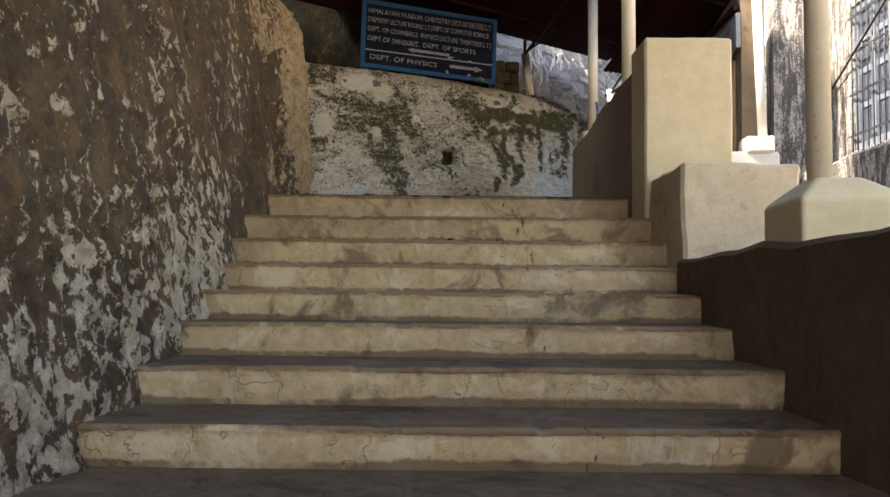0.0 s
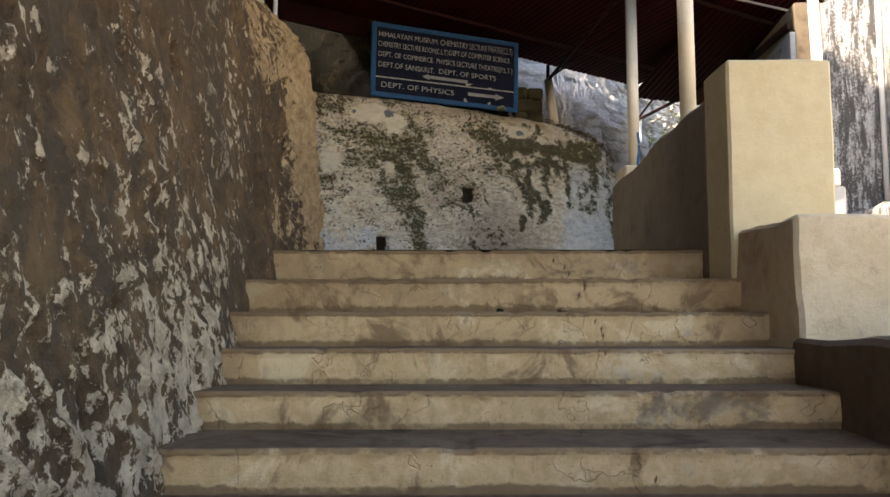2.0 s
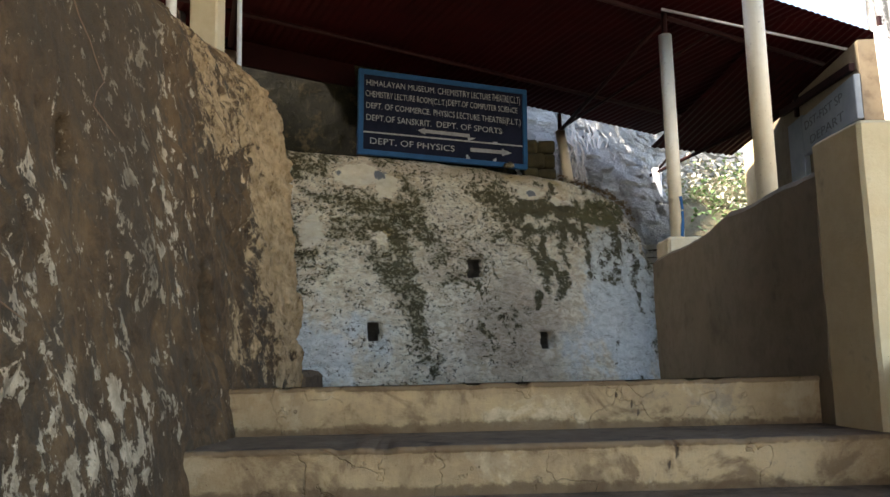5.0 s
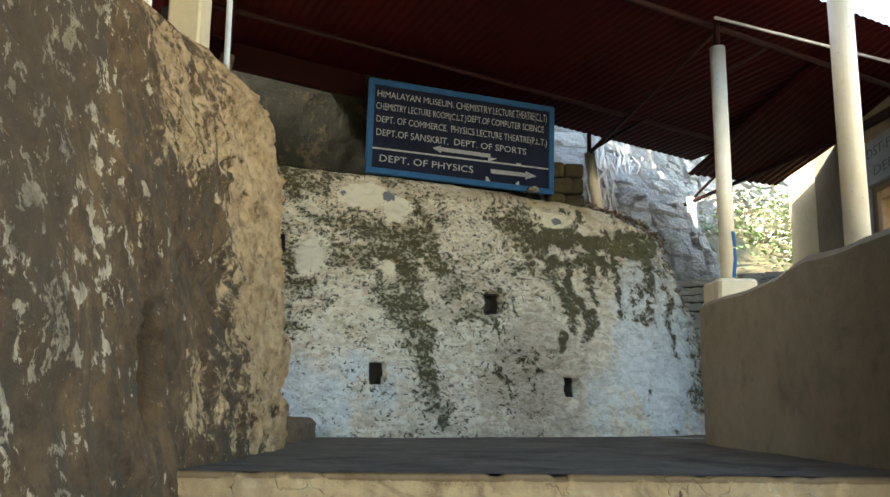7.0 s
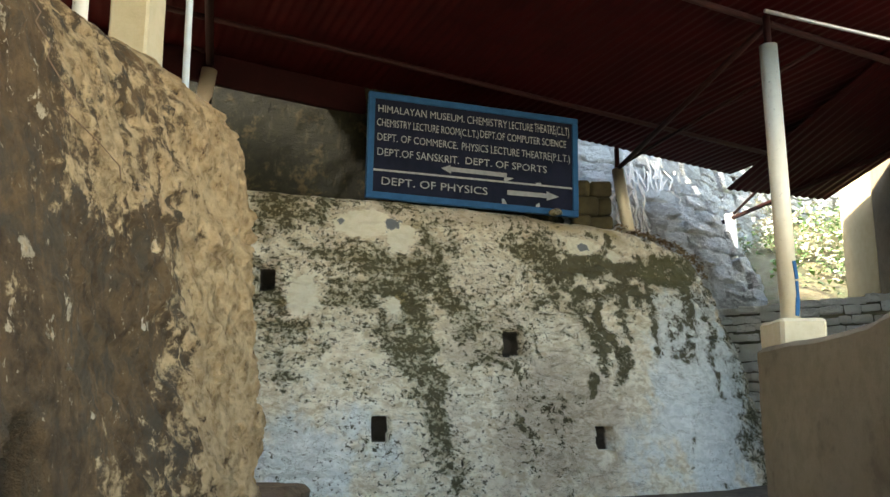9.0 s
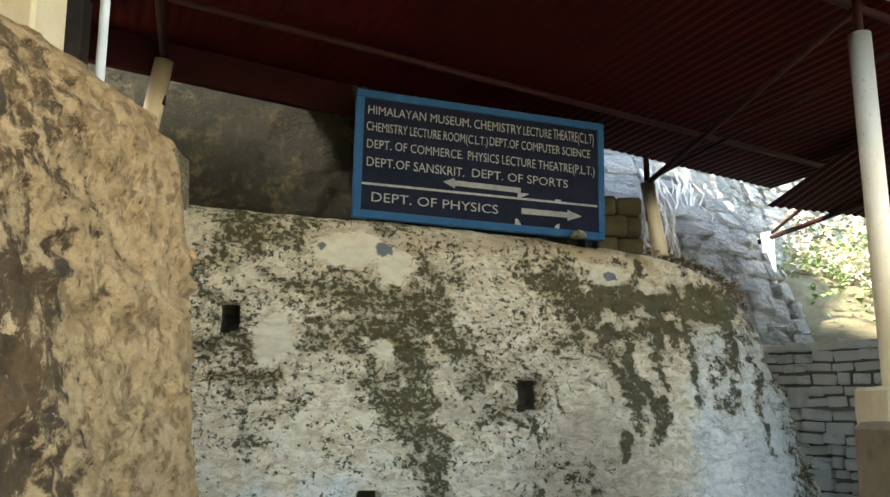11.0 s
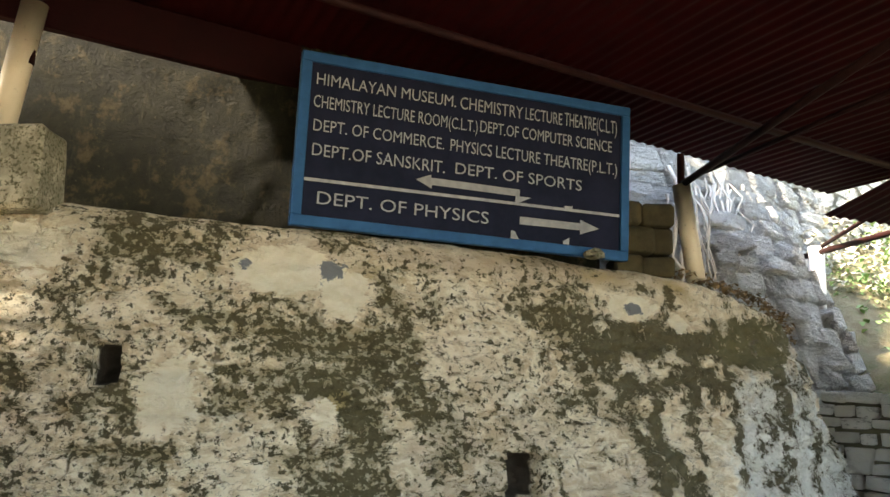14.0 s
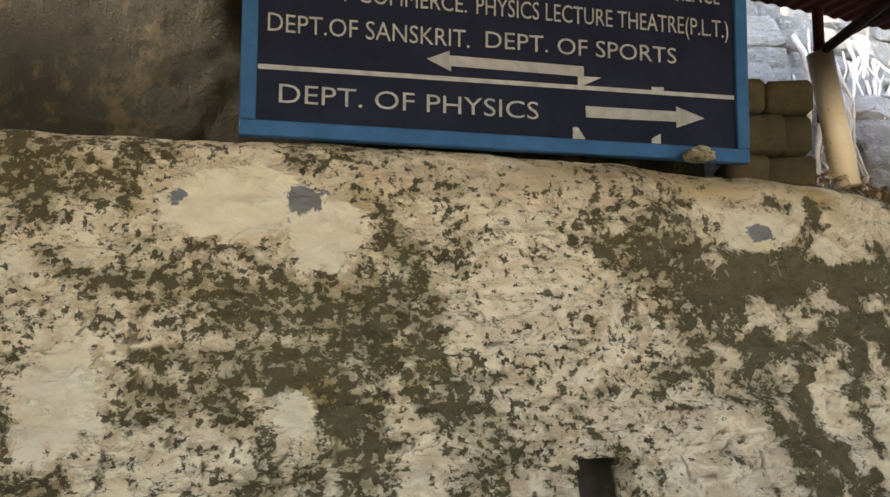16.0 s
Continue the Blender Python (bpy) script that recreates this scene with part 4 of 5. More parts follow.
flat_shape("stripe", [(0.055, 0.222), (1.79, 0.239), (1.79, 0.254), (0.055, 0.238)], -0.0075, sign, M_LETTER)
flat_shape("arrow", [(0.615, 0.300), (0.695, 0.334), (0.695, 0.318), (1.188, 0.318), (1.188, 0.281), (0.70, 0.281), (0.70, 0.262)], -0.0075, sign, M_ARROW)
flat_shape("arrow", [(1.194, 0.175), (1.55, 0.178), (1.55, 0.197), (1.665, 0.160), (1.55, 0.118), (1.55, 0.140), (1.194, 0.134)], -0.0075, sign, M_ARROW)
for tri in ([(1.165, 0.282), (1.255, 0.282), (1.165, 0.238)], [(1.45, 0.262), (1.50, 0.265), (1.50, 0.240), (1.46, 0.243)], [(1.145, 0.095), (1.165, 0.095), (1.195, 0.05), (1.145, 0.048)], [(1.45, 0.072), (1.485, 0.092), (1.485, 0.055), (1.45, 0.055)]):
    flat_shape("paint_mark", tri, -0.0085, sign, M_LETTER)

# ---- posts ----
def post(label, base, top, r, material, steel=0.0, group="roof posts"):
    p = empty("roof_post", label, "post", group)
    part("pipe", rod(base, top, r, 20, hollow=True), material, p)
    if steel:
        t = Vector(top)
        part("steel_core", rod(t - Vector((0, 0, 0.3)), t + Vector((0, 0, steel)), r * 0.42, 10), M_STEEL, p, "dark red steel core")
    return p


cap_post = post("cream pipe post on the parapet's white cap", (1.60, 9.02, 3.30), (1.60, 9.04, 5.06), 0.055, M_PIPE, 0.2)
for k, (a, z) in enumerate(((-0.95, 3.62), (-0.85, 3.5), (-1.05, 3.40))):
    flat = block(-0.016, 0.016, -0.002, 0.002, -0.06, 0.05, 0.0)
    flat.transform(pose(1.60 + 0.0562 * math.cos(a), 9.022 + 0.0562 * math.sin(a), z, 0, 8 * (k - 1), 90 + math.degrees(a)))
    part("paint_splash", flat, M_BLUE, cap_post, "blue paint splash")
post("cream pipe post rising from the parapet", (1.58, 7.15, 3.18), (1.58, 7.17, 5.3), 0.06, M_PIPE, 0.15)
post("cream pipe post on a plastered base beside the stairs", (1.55, 3.435, 1.98), (1.54, 3.44, 5.7), 0.05, M_PIPE, 0.2)
post("short cream pipe post leaning on the ledge", (1.15, 11.42, 4.34), (1.08, 11.46, 4.93), 0.055, M_PIPE, 0.2)
post("short white pipe post on the bank", (2.57, 12.98, 4.1), (2.58, 13.0, 4.83), 0.06, M_PIPEW, 0.0)
post("cream pipe post on a mossy masonry stub", (-2.40, 10.12, 4.76), (-2.30, 10.12, 5.40), 0.06, M_PIPE, 0.15)
post("white pipe post of the side roof", (3.41, 8.9, 3.22), (3.36, 8.92, 5.05), 0.05, M_PIPEW, 0.1)

# ---- masonry on the ledge, bank and side walls ----
masonry("wall_post_stub", "mossy plastered stub under a pipe post", (-2.60, -2.13, 9.98, 10.24, 4.4, 4.78), M_STUB, amp=0.015, bevel=0.018, seed=6)
masonry("wall_post_cap", "white plastered cap under a pipe post", (1.45, 1.72, 8.80, 9.12, 3.12, 3.32), M_CREAM, amp=0.012, bevel=0.02, seed=7)
masonry("wall_side_sill", "low whitewashed wall of the passage", (2.6, 3.56, 8.80, 9.02, 2.0, 3.11), M_WHITE, amp=0.015, seed=8)
masonry("wall_side_sill", "whitewashed block under a pipe post", (3.19, 3.50, 8.76, 9.06, 3.09, 3.27), M_WHITE, amp=0.015, seed=9)
tagged(part("wall_far_ochre", block(3.54, 3.9, 11.82, 12.5, 2.0, 5.3, 0.012), M_OCHRE), "ochre plastered wall end beside the hillside", "wall", kind="structure")


def post_base():
    """Plastered base with a sloped, sky-lit top."""
    bm = bmesh.new()
    lo = [bm.verts.new(p) for p in ((1.39, 3.24, 1.69), (1.86, 3.24, 1.69), (1.86, 3.64, 1.69), (1.39, 3.64, 1.69))]
    mid = [bm.verts.new((v.co.x, v.co.y, 1.915)) for v in lo]
    top = [bm.verts.new(p) for p in ((1.50, 3.34, 2.01), (1.68, 3.34, 2.01), (1.68, 3.53, 2.01), (1.50, 3.53, 2.01))]
    for a, b in ((lo, mid), (mid, top)):
        for i in range(4):
            bm.faces.new((a[i], a[(i + 1) % 4], b[(i + 1) % 4], b[i]))
    bm.faces.new(top)
    bmesh.ops.bevel(bm, geom=bm.edges[:], offset=0.015, segments=2, affect='EDGES', profile=0.5)
    bmesh.ops.subdivide_edges(bm, edges=[e for e in bm.edges if e.calc_length() > 0.1], cuts=4, use_grid_fill=True)
    for v in bm.verts:
        v.co += noise.noise_vector(v.co * 4) * 0.006
    return tagged(part("wall_post_base", bm, M_OCHRE), "plastered post base with a sloping top", "wall", kind="structure")


post_base()

# upper mossy wall behind the ledge
def upper_wall():
    line, s = curve_through([(-5, 10.55), (-3, 10.5), (-2.3, 10.5), (-1.5, 10.62), (-0.75, 10.82), (0, 11.1), (0.42, 11.31), (0.55, 11.42), (0.58, 11.6), (0.5, 12.3)], 260)
    d = np.gradient(line, axis=0)
    d /= np.linalg.norm(d, axis=1)[:, None]
    nrm = np.stack([d[:, 1], -d[:, 0]], -1)
    Z = (np.linspace(4.3, 6.8, 90)[:, None] + 0 * s)
    S = s + 0 * Z
    F, E, own = worley(S * 3.0, Z * 4.5, 5)
    end = np.clip((line[:, 0] - 0.2) / 0.3, 0, 1)[None, :]
    out = 0.012 * (fbm(S * 6, Z * 6, 0, 4, 91) - 0.5) - (0.004 + 0.066 * end) * np.clip(1 - E * 7, 0, 1) * (0.4 + 0.6 * end)
    P = np.stack([line[:, 0] + nrm[:, 0] * out, line[:, 1] + nrm[:, 1] * out, Z], -1)
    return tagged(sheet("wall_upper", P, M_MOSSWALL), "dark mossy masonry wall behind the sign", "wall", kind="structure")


upper_wall()

stone_pier = empty("wall_stone_pier", "low pier of mossy olive field stones beside the sign", "wall", kind="structure")
rng = random.Random(21)
z = 4.33
for h in (0.13, 0.17, 0.15):
    x = 0.62
    for w in ((0.17, 0.20) if h != 0.17 else (0.24, 0.13)):
        part("pier_stone", lumpy(x + 0.004, x + w, 11.22 + rng.uniform(0, 0.03) + 0.3 * (x - 0.62), 11.55, z + 0.004, z + h - 0.004, 3, 0.012, 0.02, rng.randint(1, 90)), M_OLIVE, stone_pier)
        x += w
    z += h


def rock_face():
    """Pale dry-stone bank behind the posts."""
    line, s = curve_through([(0.2, 11.6), (0.75, 11.8), (1.3, 12.05), (1.9, 12.4), (2.6, 13.0), (3.2, 14.3), (4.4, 15.2), (6.5, 16), (10, 17)], 620)
    d = np.gradient(line, axis=0)
    d /= np.linalg.norm(d, axis=1)[:, None]
    nrm = np.stack([d[:, 1], -d[:, 0]], -1)
    v = np.linspace(0, 1, 220)[:, None]
    Z = 3.4 + 3.2 * v + 0 * s
    S = s + 0 * Z
    wx, wz = 0.5 * fbm(S * 2, Z * 2, 0, 3, 101), 0.5 * fbm(S * 2, Z * 2, 4, 3, 102)
    F, E, own = worley(S * 2.8 + 1.6 * wx, Z * 4.6 + 1.6 * wz, 7)
    out = -0.14 - 0.45 * (Z - 4.2) + 0.10 * (fbm(S * 1.2, Z * 1.5, 2, 3, 103) - 0.5) + 0.05 * (fbm(S * 7, Z * 7, 6, 3, 105) - 0.5)
    P = np.stack([line[:, 0] + nrm[:, 0] * out, line[:, 1] + nrm[:, 1] * out, Z], -1)
    bank = tagged(sheet("bank_rock", P, M_ROCK, attributes={"joint": 0.55 + 0.35 * np.clip(1 - E * 5, 0, 1)}), "dry-stone bank of grey field stones with dark joints", "rock", kind="structure")
    rng = random.Random(12)
    shapes = []
    for k in range(9):
        bm = block(-0.5, 0.5, -0.5, 0.5, -0.5, 0.5, 0.13)
        for v in bm.verts:
            v.co += Vector((rng.uniform(-.10, .10), rng.uniform(-.08, .08), rng.uniform(-.12, .12)))
        me = bpy.data.meshes.new("bank_stone")
        bm.to_mesh(me)
        bm.free()
        me.materials.append(M_STONE)
        shapes.append(me)
    z, reach = 3.55, 5.2
    while z < 5.9:
        hh = rng.uniform(0.12, 0.20)
        u = rng.uniform(-0.1, 0.1)
        while u < reach:
            w = rng.uniform(0.16, 0.40)
            k = int(np.clip(np.searchsorted(s, u + w / 2), 1, len(s) - 1))
            o = -0.45 * (z + hh / 2 - 4.2) + rng.uniform(0.0, 0.07)
            ob = new("bank_stone", rng.choice(shapes))
            ob.parent = bank
            ob.matrix_basis = Matrix.LocRotScale((line[k, 0] + nrm[k, 0] * o, line[k, 1] + nrm[k, 1] * o, z + hh / 2), Euler((-0.40 + rng.uniform(-.15, .15), rng.uniform(-.12, .12), math.atan2(d[k, 1], d[k, 0]) + rng.uniform(-.15, .15))), (w - 0.015, 0.20, hh * 1.02))
            u += w
        z += hh
    return bank


rock_face()

# bank of earth between the wall's end and the rock, and the hillside beyond
def hillside():
    xs, ys = np.meshgrid(np.r_[np.linspace(1.9, 9, 90), 14, 30, 60], np.r_[np.linspace(11.9, 20, 90), 26, 40, 60])
    up = np.clip(ys - 12.2 - 0.25 * np.clip(xs - 3, 0, 20), 0, 60)
    z = 3.62 + 0.50 * up - 0.35 * np.clip(3.2 - xs, 0, 1) + 0.22 * (fbm(xs * 1.1, ys * 1.1, 0, 5, 111) - 0.5) + 0.10 * (fbm(xs * 4, ys * 4, 0, 3, 113) - 0.5)
    z = np.minimum(z, 9 + 0.1 * ys)
    return tagged(sheet("hillside_ground", np.stack([xs, ys, z], -1), M_EARTH), "dry earth hillside with loose stones and weeds", "ground", kind="structure")


HILL = hillside()


def hill_z(x, y):
    up = max(0, y - 12.2 - 0.25 * max(0, x - 3))
    return 3.62 + 0.5 * up - 0.35 * min(1, max(0, 3.2 - x))


def leaf_mesh(name, spots, size, material, label, category, lift=0.0, droop=0.5):
    """Many small bent leaves, one object."""
    rng = random.Random(len(name))
    vs, fs = [], []
    for p, k in spots:
        a, b = rng.uniform(0, 6.28), rng.uniform(-0.3, 1.2)
        L, W = size * k * rng.uniform(0.6, 1.4), size * k * rng.uniform(0.2, 0.42)
        ax = Vector((math.cos(a) * math.cos(b), math.sin(a) * math.cos(b), math.sin(b)))
        sd = ax.cross(Vector((0, 0, 1))).normalized() * W
        q = Vector(p) + Vector((0, 0, lift))
        n0 = len(vs)
        vs += [q, q + ax * L * 0.5 + sd, q + ax * L * 0.5 - sd, q + ax * L - Vector((0, 0, droop * L))]
        fs += [(n0, n0 + 1, n0 + 2), (n0 + 1, n0 + 3, n0 + 2)]
    me = bpy.data.meshes.new(name)
    me.from_pydata([tuple(v) for v in vs], [], fs)
    me.materials.append(material)
    return tagged(new(name, me), label, category, kind="stuff")


rng = random.Random(4)
spots = []
for c in range(240):
    x, y = rng.uniform(2.9, 8.5), rng.uniform(12.9, 18)
    n = rng.randint(12, 70)
    k = rng.uniform(0.6, 1.5)
    for i in range(n):
        px, py = x + rng.gauss(0, 0.16) * k, y + rng.gauss(0, 0.16) * k
        spots.append(((px, py, hill_z(px, py) + abs(rng.gauss(0, 0.12)) * k), k))
leaf_mesh("weeds", spots, 0.075, M_LEAF, "bright green weeds on the sunny hillside", "plants")
spots = []
for c in range(60):
    x, y = rng.uniform(1.9, 5), rng.uniform(13.4, 17)
    for i in range(40):
        spots.append(((x + rng.gauss(0, 0.15), y + rng.gauss(0, 0.15), hill_z(x, y) + abs(rng.gauss(0, 0.2))), 1))
leaf_mesh("dry_brush", spots, 0.11, M_STRAW, "dry straw-coloured brush on the bank", "plants")
spots = []
for i in range(520):
    u = rng.random()
    x = 1.05 + 1.3 * u + rng.gauss(0, 0.05)
    y = np.interp(x, [0.9, 1.2, 1.6, 1.9, 2.3], [11.2, 11.33, 11.6, 11.85, 12.5]) + abs(rng.gauss(0, 0.10)) + 0.08
    spots.append(((x, y, np.interp(x, [1, 1.2, 1.6, 1.9, 2.12, 2.4], [4.35, 4.32, 4.25, 4.13, 3.9, 3.75]) + 0.01 + abs(rng.gauss(0, 0.02))), 1))
leaf_mesh("leaf_litter", spots, 0.05, M_LITTER, "brown fallen leaves along the wall's top", "leaves")


def root(pts, r, parent, material=M_DRY):
    cu = bpy.data.curves.new("root_strand", 'CURVE')
    cu.dimensions, cu.bevel_depth, cu.bevel_resolution = '3D', r, 1
    sp = cu.splines.new('POLY')
    sp.points.add(len(pts) - 1)
    for p, q in zip(sp.points, pts):
        p.co = (*q, 1)
        p.radius = 1
    tmp = new("root_strand", cu)
    bpy.context.view_layer.update()
    me = bpy.data.meshes.new_from_object(tmp.evaluated_get(bpy.context.evaluated_depsgraph_get()))
    bpy.data.objects.remove(tmp)
    me.materials.append(material)
    ob = new("root_strand", me)
    ob.parent = parent
    return ob


creeper = empty("dry_creeper", "thin dry creeper stems hanging on the rubble wall", "creeper")
rng = random.Random(31)
for y0, z0, z1 in ((3.95, 3.5, 2.5), (4.9, 3.9, 3.2), (6.2, 4.1, 3.6)):
    pts = []
    for k in range(12):
        y, z = y0 + 0.035 * k * rng.uniform(0.6, 1.4) + rng.gauss(0, 0.012), z0 + (z1 - z0) * k / 11
        lean = np.interp(y, [2.5, 3.5, 4.8, 6.8, 7.9], [0.10, 0.14, 0.18, 0.16, 0.085])
        pts.append((np.interp(y, [2.2, 3.5, 4.6, 6, 7], [-1.27, -1.30, -1.37, -1.38, -1.35]) - lean * (z - 0.37 - 0.33 * y) + 0.045, y, z))
    root(pts, 0.0022, creeper, M_WOOD)
roots = empty("hanging_roots", "pale dry roots hanging down the rock bank", "roots")
rng = random.Random(8)
for i in range(95):
    x = rng.uniform(1.12, 2.0)
    y = 11.72 + 0.95 * (x - 1.0) + rng.uniform(-0.06, 0.14)
    z0 = rng.uniform(4.8, 5.35)
    pts = []
    for k in range(9):
        t = k / 8
        pts.append((x + 0.05 * math.sin(t * 5 + i) + rng.gauss(0, 0.02) + 0.14 * t * math.sin(i * 2.1), y + 0.22 * (1 - t) + rng.gauss(0, 0.02), z0 + (4.33 - z0) * t * rng.uniform(0.95, 1.0)))
    root(pts, rng.uniform(0.004, 0.018), roots)

# ---- brick cross wall at the passage ----
def brick_wall():
    a, b = Vector((2.16, 12.06, 0)), Vector((3.45, 10.45, 0))
    d = (b - a)
    L = d.length
    d.normalize()
    m0 = Matrix.Translation(a) @ Matrix.Rotation(math.atan2(d.y, d.x), 4, 'Z')
    wall = tagged(part("wall_brick", block(-0.1, L, 0.03, 0.35, 2.0, 3.64, 0.0, m=m0), M_MORTAR), "rough whitewashed brick wall with mossy joints", "wall", kind="structure")
    rng = random.Random(3)
    shapes = []
    for k in range(6):
        bm = block(-0.5, 0.5, -0.5, 0.5, -0.5, 0.5, 0.07)
        for v in bm.verts:
            v.co += Vector((rng.uniform(-.04, .04), rng.uniform(-.05, .05), rng.uniform(-.06, .06)))
        me = bpy.data.meshes.new("brick")
        bm.to_mesh(me)
        bm.free()
        me.materials.append(M_BRICK)
        shapes.append(me)
    z = 2.12
    while z < 3.68:
        h = rng.uniform(0.075, 0.105)
        u = -0.08 - rng.uniform(0, 0.2)
        while u < L:
            w = rng.uniform(0.10, 0.24)
            hb = h * rng.uniform(0.72, 1.0)
            ob = new("brick", rng.choice(shapes))
            ob.parent = wall
            sink = rng.uniform(-0.03, 0.02)
            ob.matrix_basis = m0 @ Matrix.LocRotScale((u + w / 2, 0.05 + sink, z + h / 2 + rng.uniform(-.008, .008)), Euler((rng.uniform(-.10, .10), rng.uniform(-.07, .07), rng.uniform(-.12, .12))), (w - rng.uniform(0.02, 0.04), 0.16, hb - 0.008))
            u += w
        z += h


brick_wall()

# ---- building on the open side ----
def wall_slab(name, label, a, b, z0, z1, t, material, holes=()):
    """Upright wall from a to b in plan, t thick, built round its rectangular openings (u0, u1, z0, z1)."""
    a, b = Vector((*a, 0)), Vector((*b, 0))
    d = b - a
    L = d.length
    m = Matrix.Translation(a) @ Matrix.Rotation(math.atan2(d.y, d.x), 4, 'Z')
    us = sorted({0, L, *[h[0] for h in holes], *[h[1] for h in holes]})
    bm = bmesh.new()
    for u0, u1 in zip(us[:-1], us[1:]):
        cut = sorted((h[2], h[3]) for h in holes if h[0] < (u0 + u1) / 2 < h[1])
        zs, lo = [], z0
        for c0, c1 in cut:
            zs.append((lo, c0))
            lo = c1
        zs.append((lo, z1))
        for lo, hi in zs:
            if hi - lo > 0.01:
                bmesh.ops.create_cube(bm, size=1, matrix=m @ Matrix.LocRotScale(((u0 + u1) / 2, t / 2, (lo + hi) / 2), None, (u1 - u0, t, hi - lo)))
    ob = tagged(part(name, bm, material), label, "wall", kind="structure")
    return ob, m


# face of the passage: door opening and name board
FACE_A, FACE_B = (3.53, 11.8), (3.26, 9.10)
face, fm = wall_slab("wall_passage", "ochre plastered wall with a doorway", FACE_A, FACE_B, 2.0, 5.02, 0.25, M_OCHRE_SHADED, [(1.55, 2.45, 2.0, 4.28)])
door = empty("door_1", "brown wooden door frame in a dark doorway", "door", kind="structure")
door.matrix_world = fm
for dims in ((1.56, 1.64, -0.03, 0.2, 2.1, 4.26), (2.36, 2.44, -0.03, 0.2, 2.1, 4.26), (1.65, 2.35, -0.028, 0.19, 4.18, 4.26), (1.74, 1.84, 0.02, 0.07, 2.1, 4.17)):
    part("door_frame", block(*dims, 0.006), M_JAMB, door)
part("door_leaf", block(1.85, 2.35, 0.12, 0.16, 2.1, 4.17, 0.004), M_BLACK, door, "dark half-open leaf")
pil = tagged(part("wall_pilaster", block(1.0, 1.42, -0.06, -0.003, 2.0, 4.75, 0.006, m=fm), M_BOARD2), "blue-grey painted strip beside the doorway", "wall", kind="structure")
board = empty("name_board", "grey painted board with dark lettering above a doorway", "sign")
board.matrix_world = fm
part("panel", block(1.42, 2.72, -0.06, -0.004, 4.33, 4.72, 0.006), M_BOARD2, board)
lettering("DST-FIST SP", 1.50, 2.45, 4.57, 0.085, board, M_BOARD, -0.0605)
lettering("DEPART", 1.62, 2.45, 4.40, 0.085, board, M_BOARD, -0.0605)
flat_beam("beam_face", "dark red steel beam along the passage wall", (3.42, 11.04, 4.96), (3.22, 9.15, 4.80), 0.05, 0.07, M_STEEL)
flat_beam("beam_face", "dark red steel upright under the roof", (3.40, 10.62, 4.80), (3.40, 10.60, 5.25), 0.05, 0.05, M_STEEL)

# stained tall building beyond
stained, sm = wall_slab("wall_stained", "tall plaster wall with black rain stains", (3.90, 9.82), (4.6, 9.75), 1.8, 6.8, 0.3, M_STAIN)
tall, tm = wall_slab("wall_tall", "tall stained building wall with shuttered windows", (4.45, 9.74), (4.396, 6.95), 0.0, 5.6, 0.35, M_STAIN, [(0.75, 1.55, 3.15, 4.75)])
win = empty("window_1", "blue-grey shuttered window with iron bars in a stained wall", "window", kind="structure")
win.matrix_world = tm
for z0 in (3.15, 4.67):
    part("window_frame", block(0.75, 1.55, 0.02, 0.1, z0, z0 + 0.08, 0.006), M_WINDOW, win)
for du in (0, 0.36, 0.72):
    part("window_frame", block(0.75 + du, 0.83 + du, 0.02, 0.1, 3.232, 4.668, 0.006), M_WINDOW, win)
for du in (0.085, 0.445):
    part("shutter", block(0.75 + du, 1.02 + du, 0.06, 0.09, 3.24, 4.66, 0.004), M_WINDOW2, win)
    for zz in (3.6, 3.97, 4.33):
        part("rail", block(0.75 + du, 1.02 + du, 0.045, 0.062, zz, zz + 0.07, 0.004), M_WINDOW, win)
for k in range(7):
    part("iron_bar", rod((0.80 + 0.117 * k, -0.03, 3.12), (0.80 + 0.117 * k, -0.03, 4.78), 0.008, 6), M_DARKSTEEL, win, "dark iron bar")
for zz in (3.3, 3.75, 4.2, 4.6):
    part("iron_bar", block(0.73, 1.57, -0.036, -0.024, zz, zz + 0.025, 0.0), M_DARKSTEEL, win, "dark iron bar")
bar("wall_cable", "black cable on the stained wall", (4.40, 9.4, 3.95), (4.30, 7.6, 4.7), 0.012, M_BLACK)
bar("downpipe", "grey plastic rainwater pipe on the stained wall", (4.42, 9.70, 2.0), (4.42, 9.70, 7.0), 0.03, M_PIPEW)
masonry("wall_rubble_plinth", "broken whitewashed plinth of the stained building", (3.9, 4.40, 7.0, 9.6, 0.0, 2.95), M_STAIN, amp=0.05, bevel=0.05, seed=12)

# ---- left of the rubble wall ----
masonry("wall_column", "cream plastered column on the rubble wall", (-1.93, -1.75, 7.50, 7.72, 4.1, 5.8), M_CREAM, amp=0.006, bevel=0.012, seed=14)
bar("conduit_pipe", "thin pale blue conduit pipe", (-1.69, 7.86, 4.1), (-1.69, 7.86, 5.75), 0.018, M_CONDUIT)
# added out of view, high enough to keep the sun off the stairs
tagged(part("wall_blocker_left", block(-5.0, -4.7, -1.5, 9.1, 0, 11, 0.02), M_STAIN), "unseen tall wall added to block sun and sky left of the stairs", "wall", kind="structure")


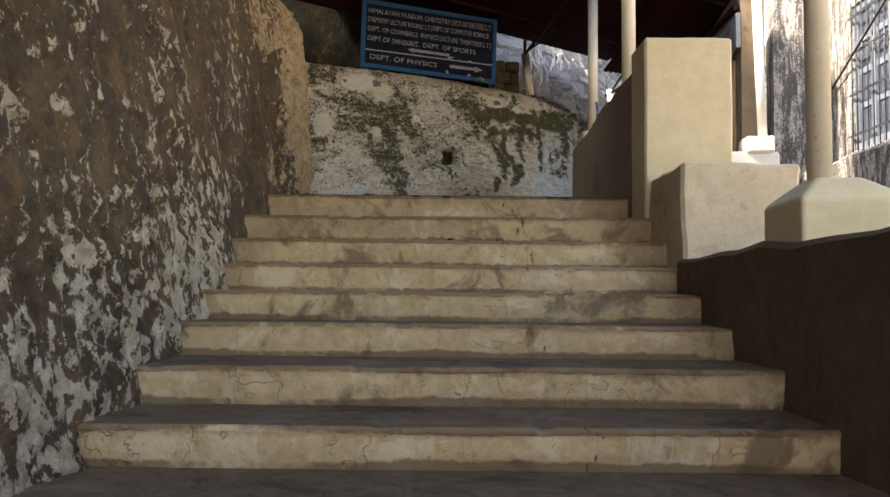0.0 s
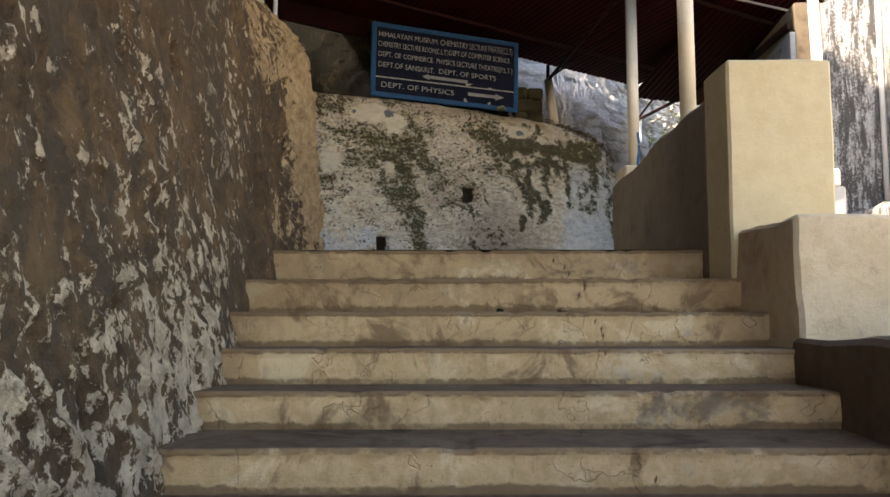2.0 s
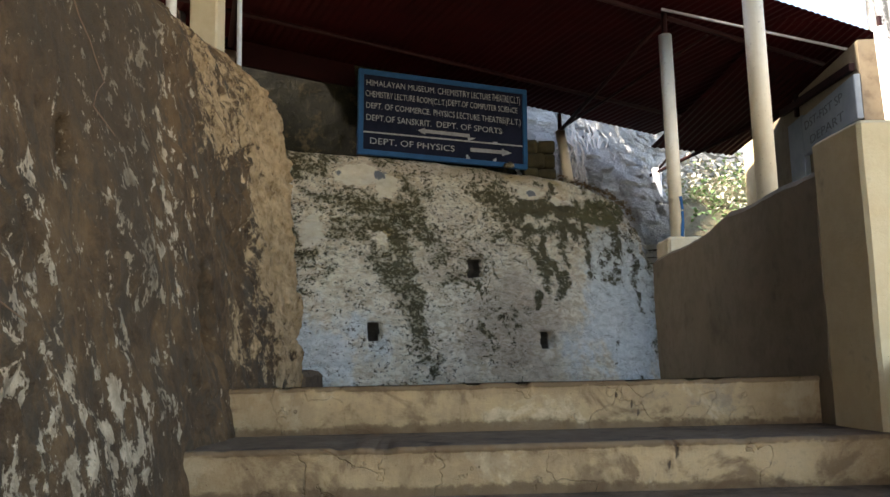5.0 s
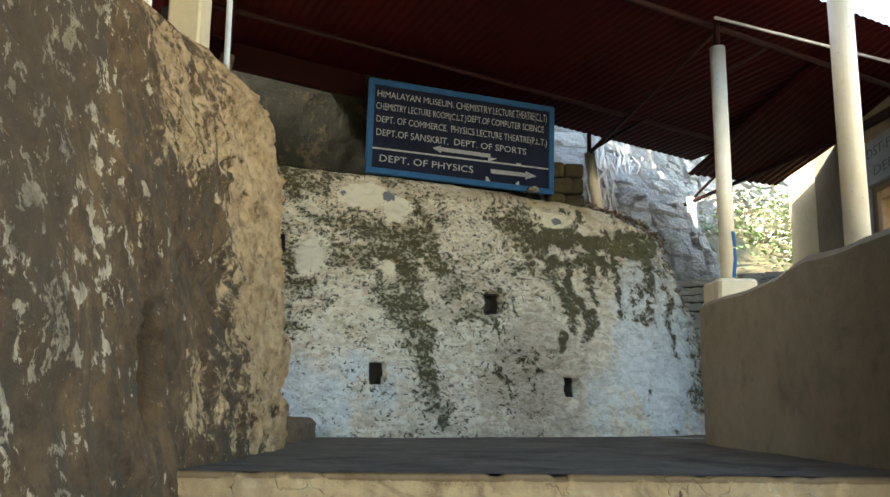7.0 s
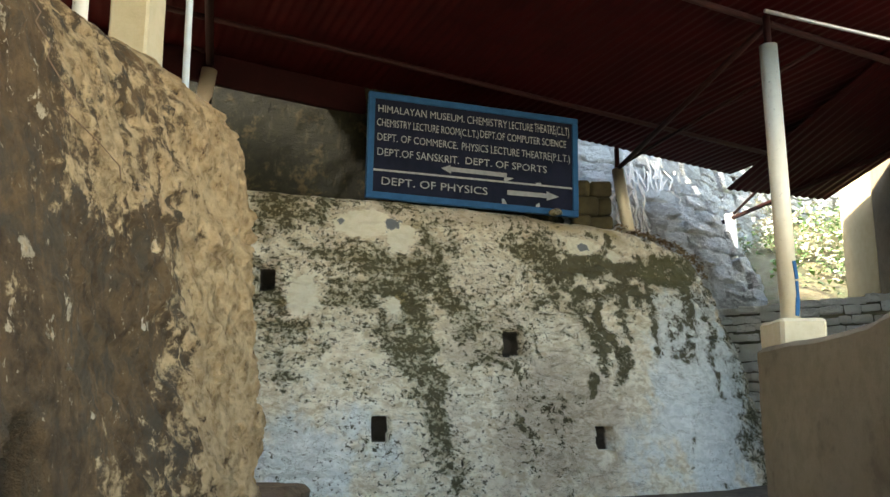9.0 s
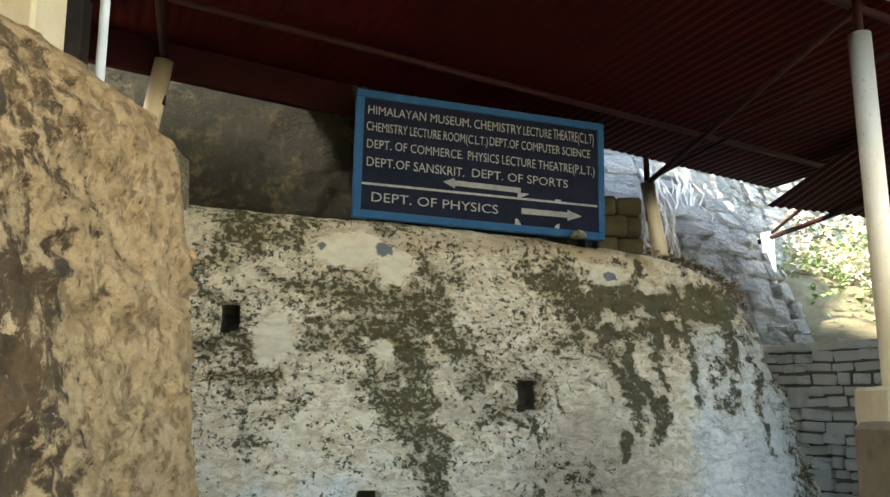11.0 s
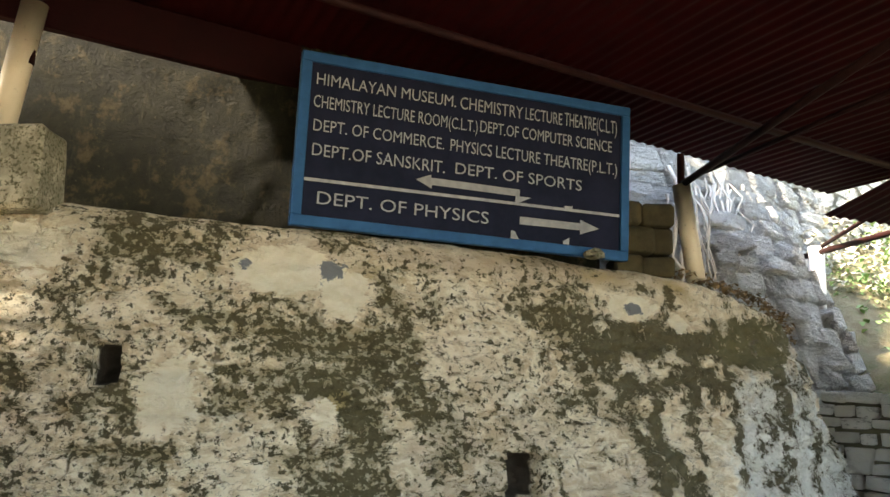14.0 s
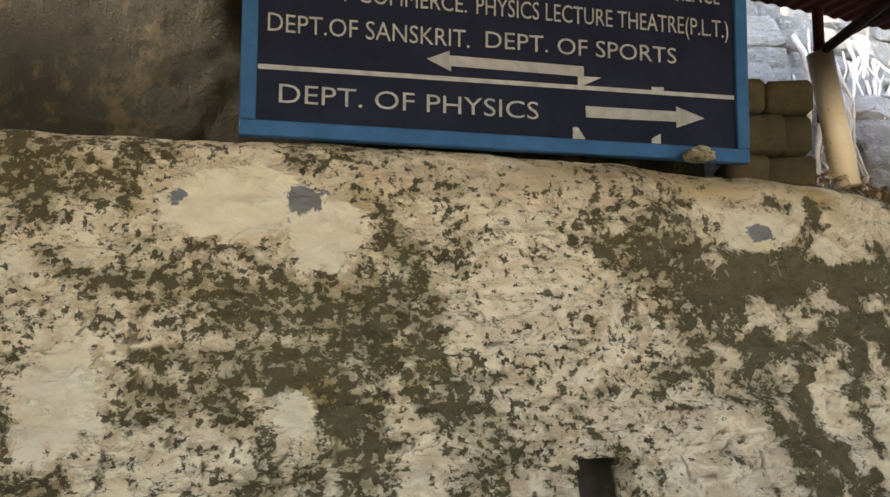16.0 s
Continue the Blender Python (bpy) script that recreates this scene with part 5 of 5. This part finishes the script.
# unseen walls added to cut the light from behind on the left
tagged(part("wall_blocker_behind", block(-5.0, -1.45, -4.6, -4.3, 0, 8, 0.02), M_STAIN), "unseen wall added to block light from behind the yard", "wall", kind="structure")
tagged(part("wall_blocker_behind", block(-5.0, -4.7, -4.29, -1.51, 0, 8, 0.02), M_STAIN), "unseen wall added to block light from behind the yard", "wall", kind="structure")
tagged(part("steel_column", block(-2.74, -2.63, 9.66, 9.78, 2.15, 5.75, 0.006), M_DARKSTEEL), "dark grey steel roof column behind the rubble wall", "column", kind="structure")
bar("drain_pipe", "white plastic drain pipe beside a cream column", (-2.02, 7.42, 4.1), (-2.02, 7.42, 5.8), 0.035, M_PIPEW)


def red_cladding():
    """Upright ribbed sheet closing the roof's end above the mossy wall."""
    u = np.arange(0, 2.9, 0.012)
    P = np.zeros((6, len(u), 3))
    for r, z in enumerate(np.linspace(0, 1, 6)):
        P[r, :, 0] = -5.3 + u
        P[r, :, 1] = 10.17 + 0.011 * np.sin(u / 0.076 * 2 * math.pi)
        P[r, :, 2] = (5.44 + 0.12 * (2.9 - u) / 2.9) * (1 - z) + 6.3 * z
    return tagged(sheet("roof_cladding", P, M_ROOF), "dark red ribbed sheet at the roof's end", "roof", kind="structure")


red_cladding()
bar("beam_rafter", "thin steel angle under the roof", (-2.68, 10.09, 5.74), (-2.34, 10.09, 5.53), 0.012, M_STEEL)

# stone curb at the foot of the retaining wall, a few stones and leaves
masonry("curb", "low cement curb at the wall's foot", (-1.75, -1.36, 8.62, 9.9, 2.1, 2.34), M_TREAD, amp=0.02, bevel=0.04, seed=16)
masonry("curb", "low cement curb in the passage", (1.0, 1.75, 10.0, 10.2, 2.05, 2.17), M_STUB, amp=0.02, bevel=0.03, seed=17)


def loose_stone(x, y, z, r, material, seed):
    bm = bmesh.new()
    bmesh.ops.create_icosphere(bm, subdivisions=2, radius=r)
    for v in bm.verts:
        v.co *= 1 + 0.35 * noise.noise(v.co * (1.4 / r) + Vector((seed, 0, 0)))
        v.co.z *= 0.55
    bm.transform(pose(x, y, z, 0, 0, seed * 40))
    return tagged(part("stone", bm, material), "small loose stone chip on the ledge or step", "stone", "loose stones")


loose_stone(0.43, 10.79, 4.385, 0.055, M_STUB, 1)
loose_stone(0.03, 5.36, 1.885, 0.02, M_BLACK, 3)
loose_stone(0.35, 5.33, 1.885, 0.025, M_WOOD, 4)
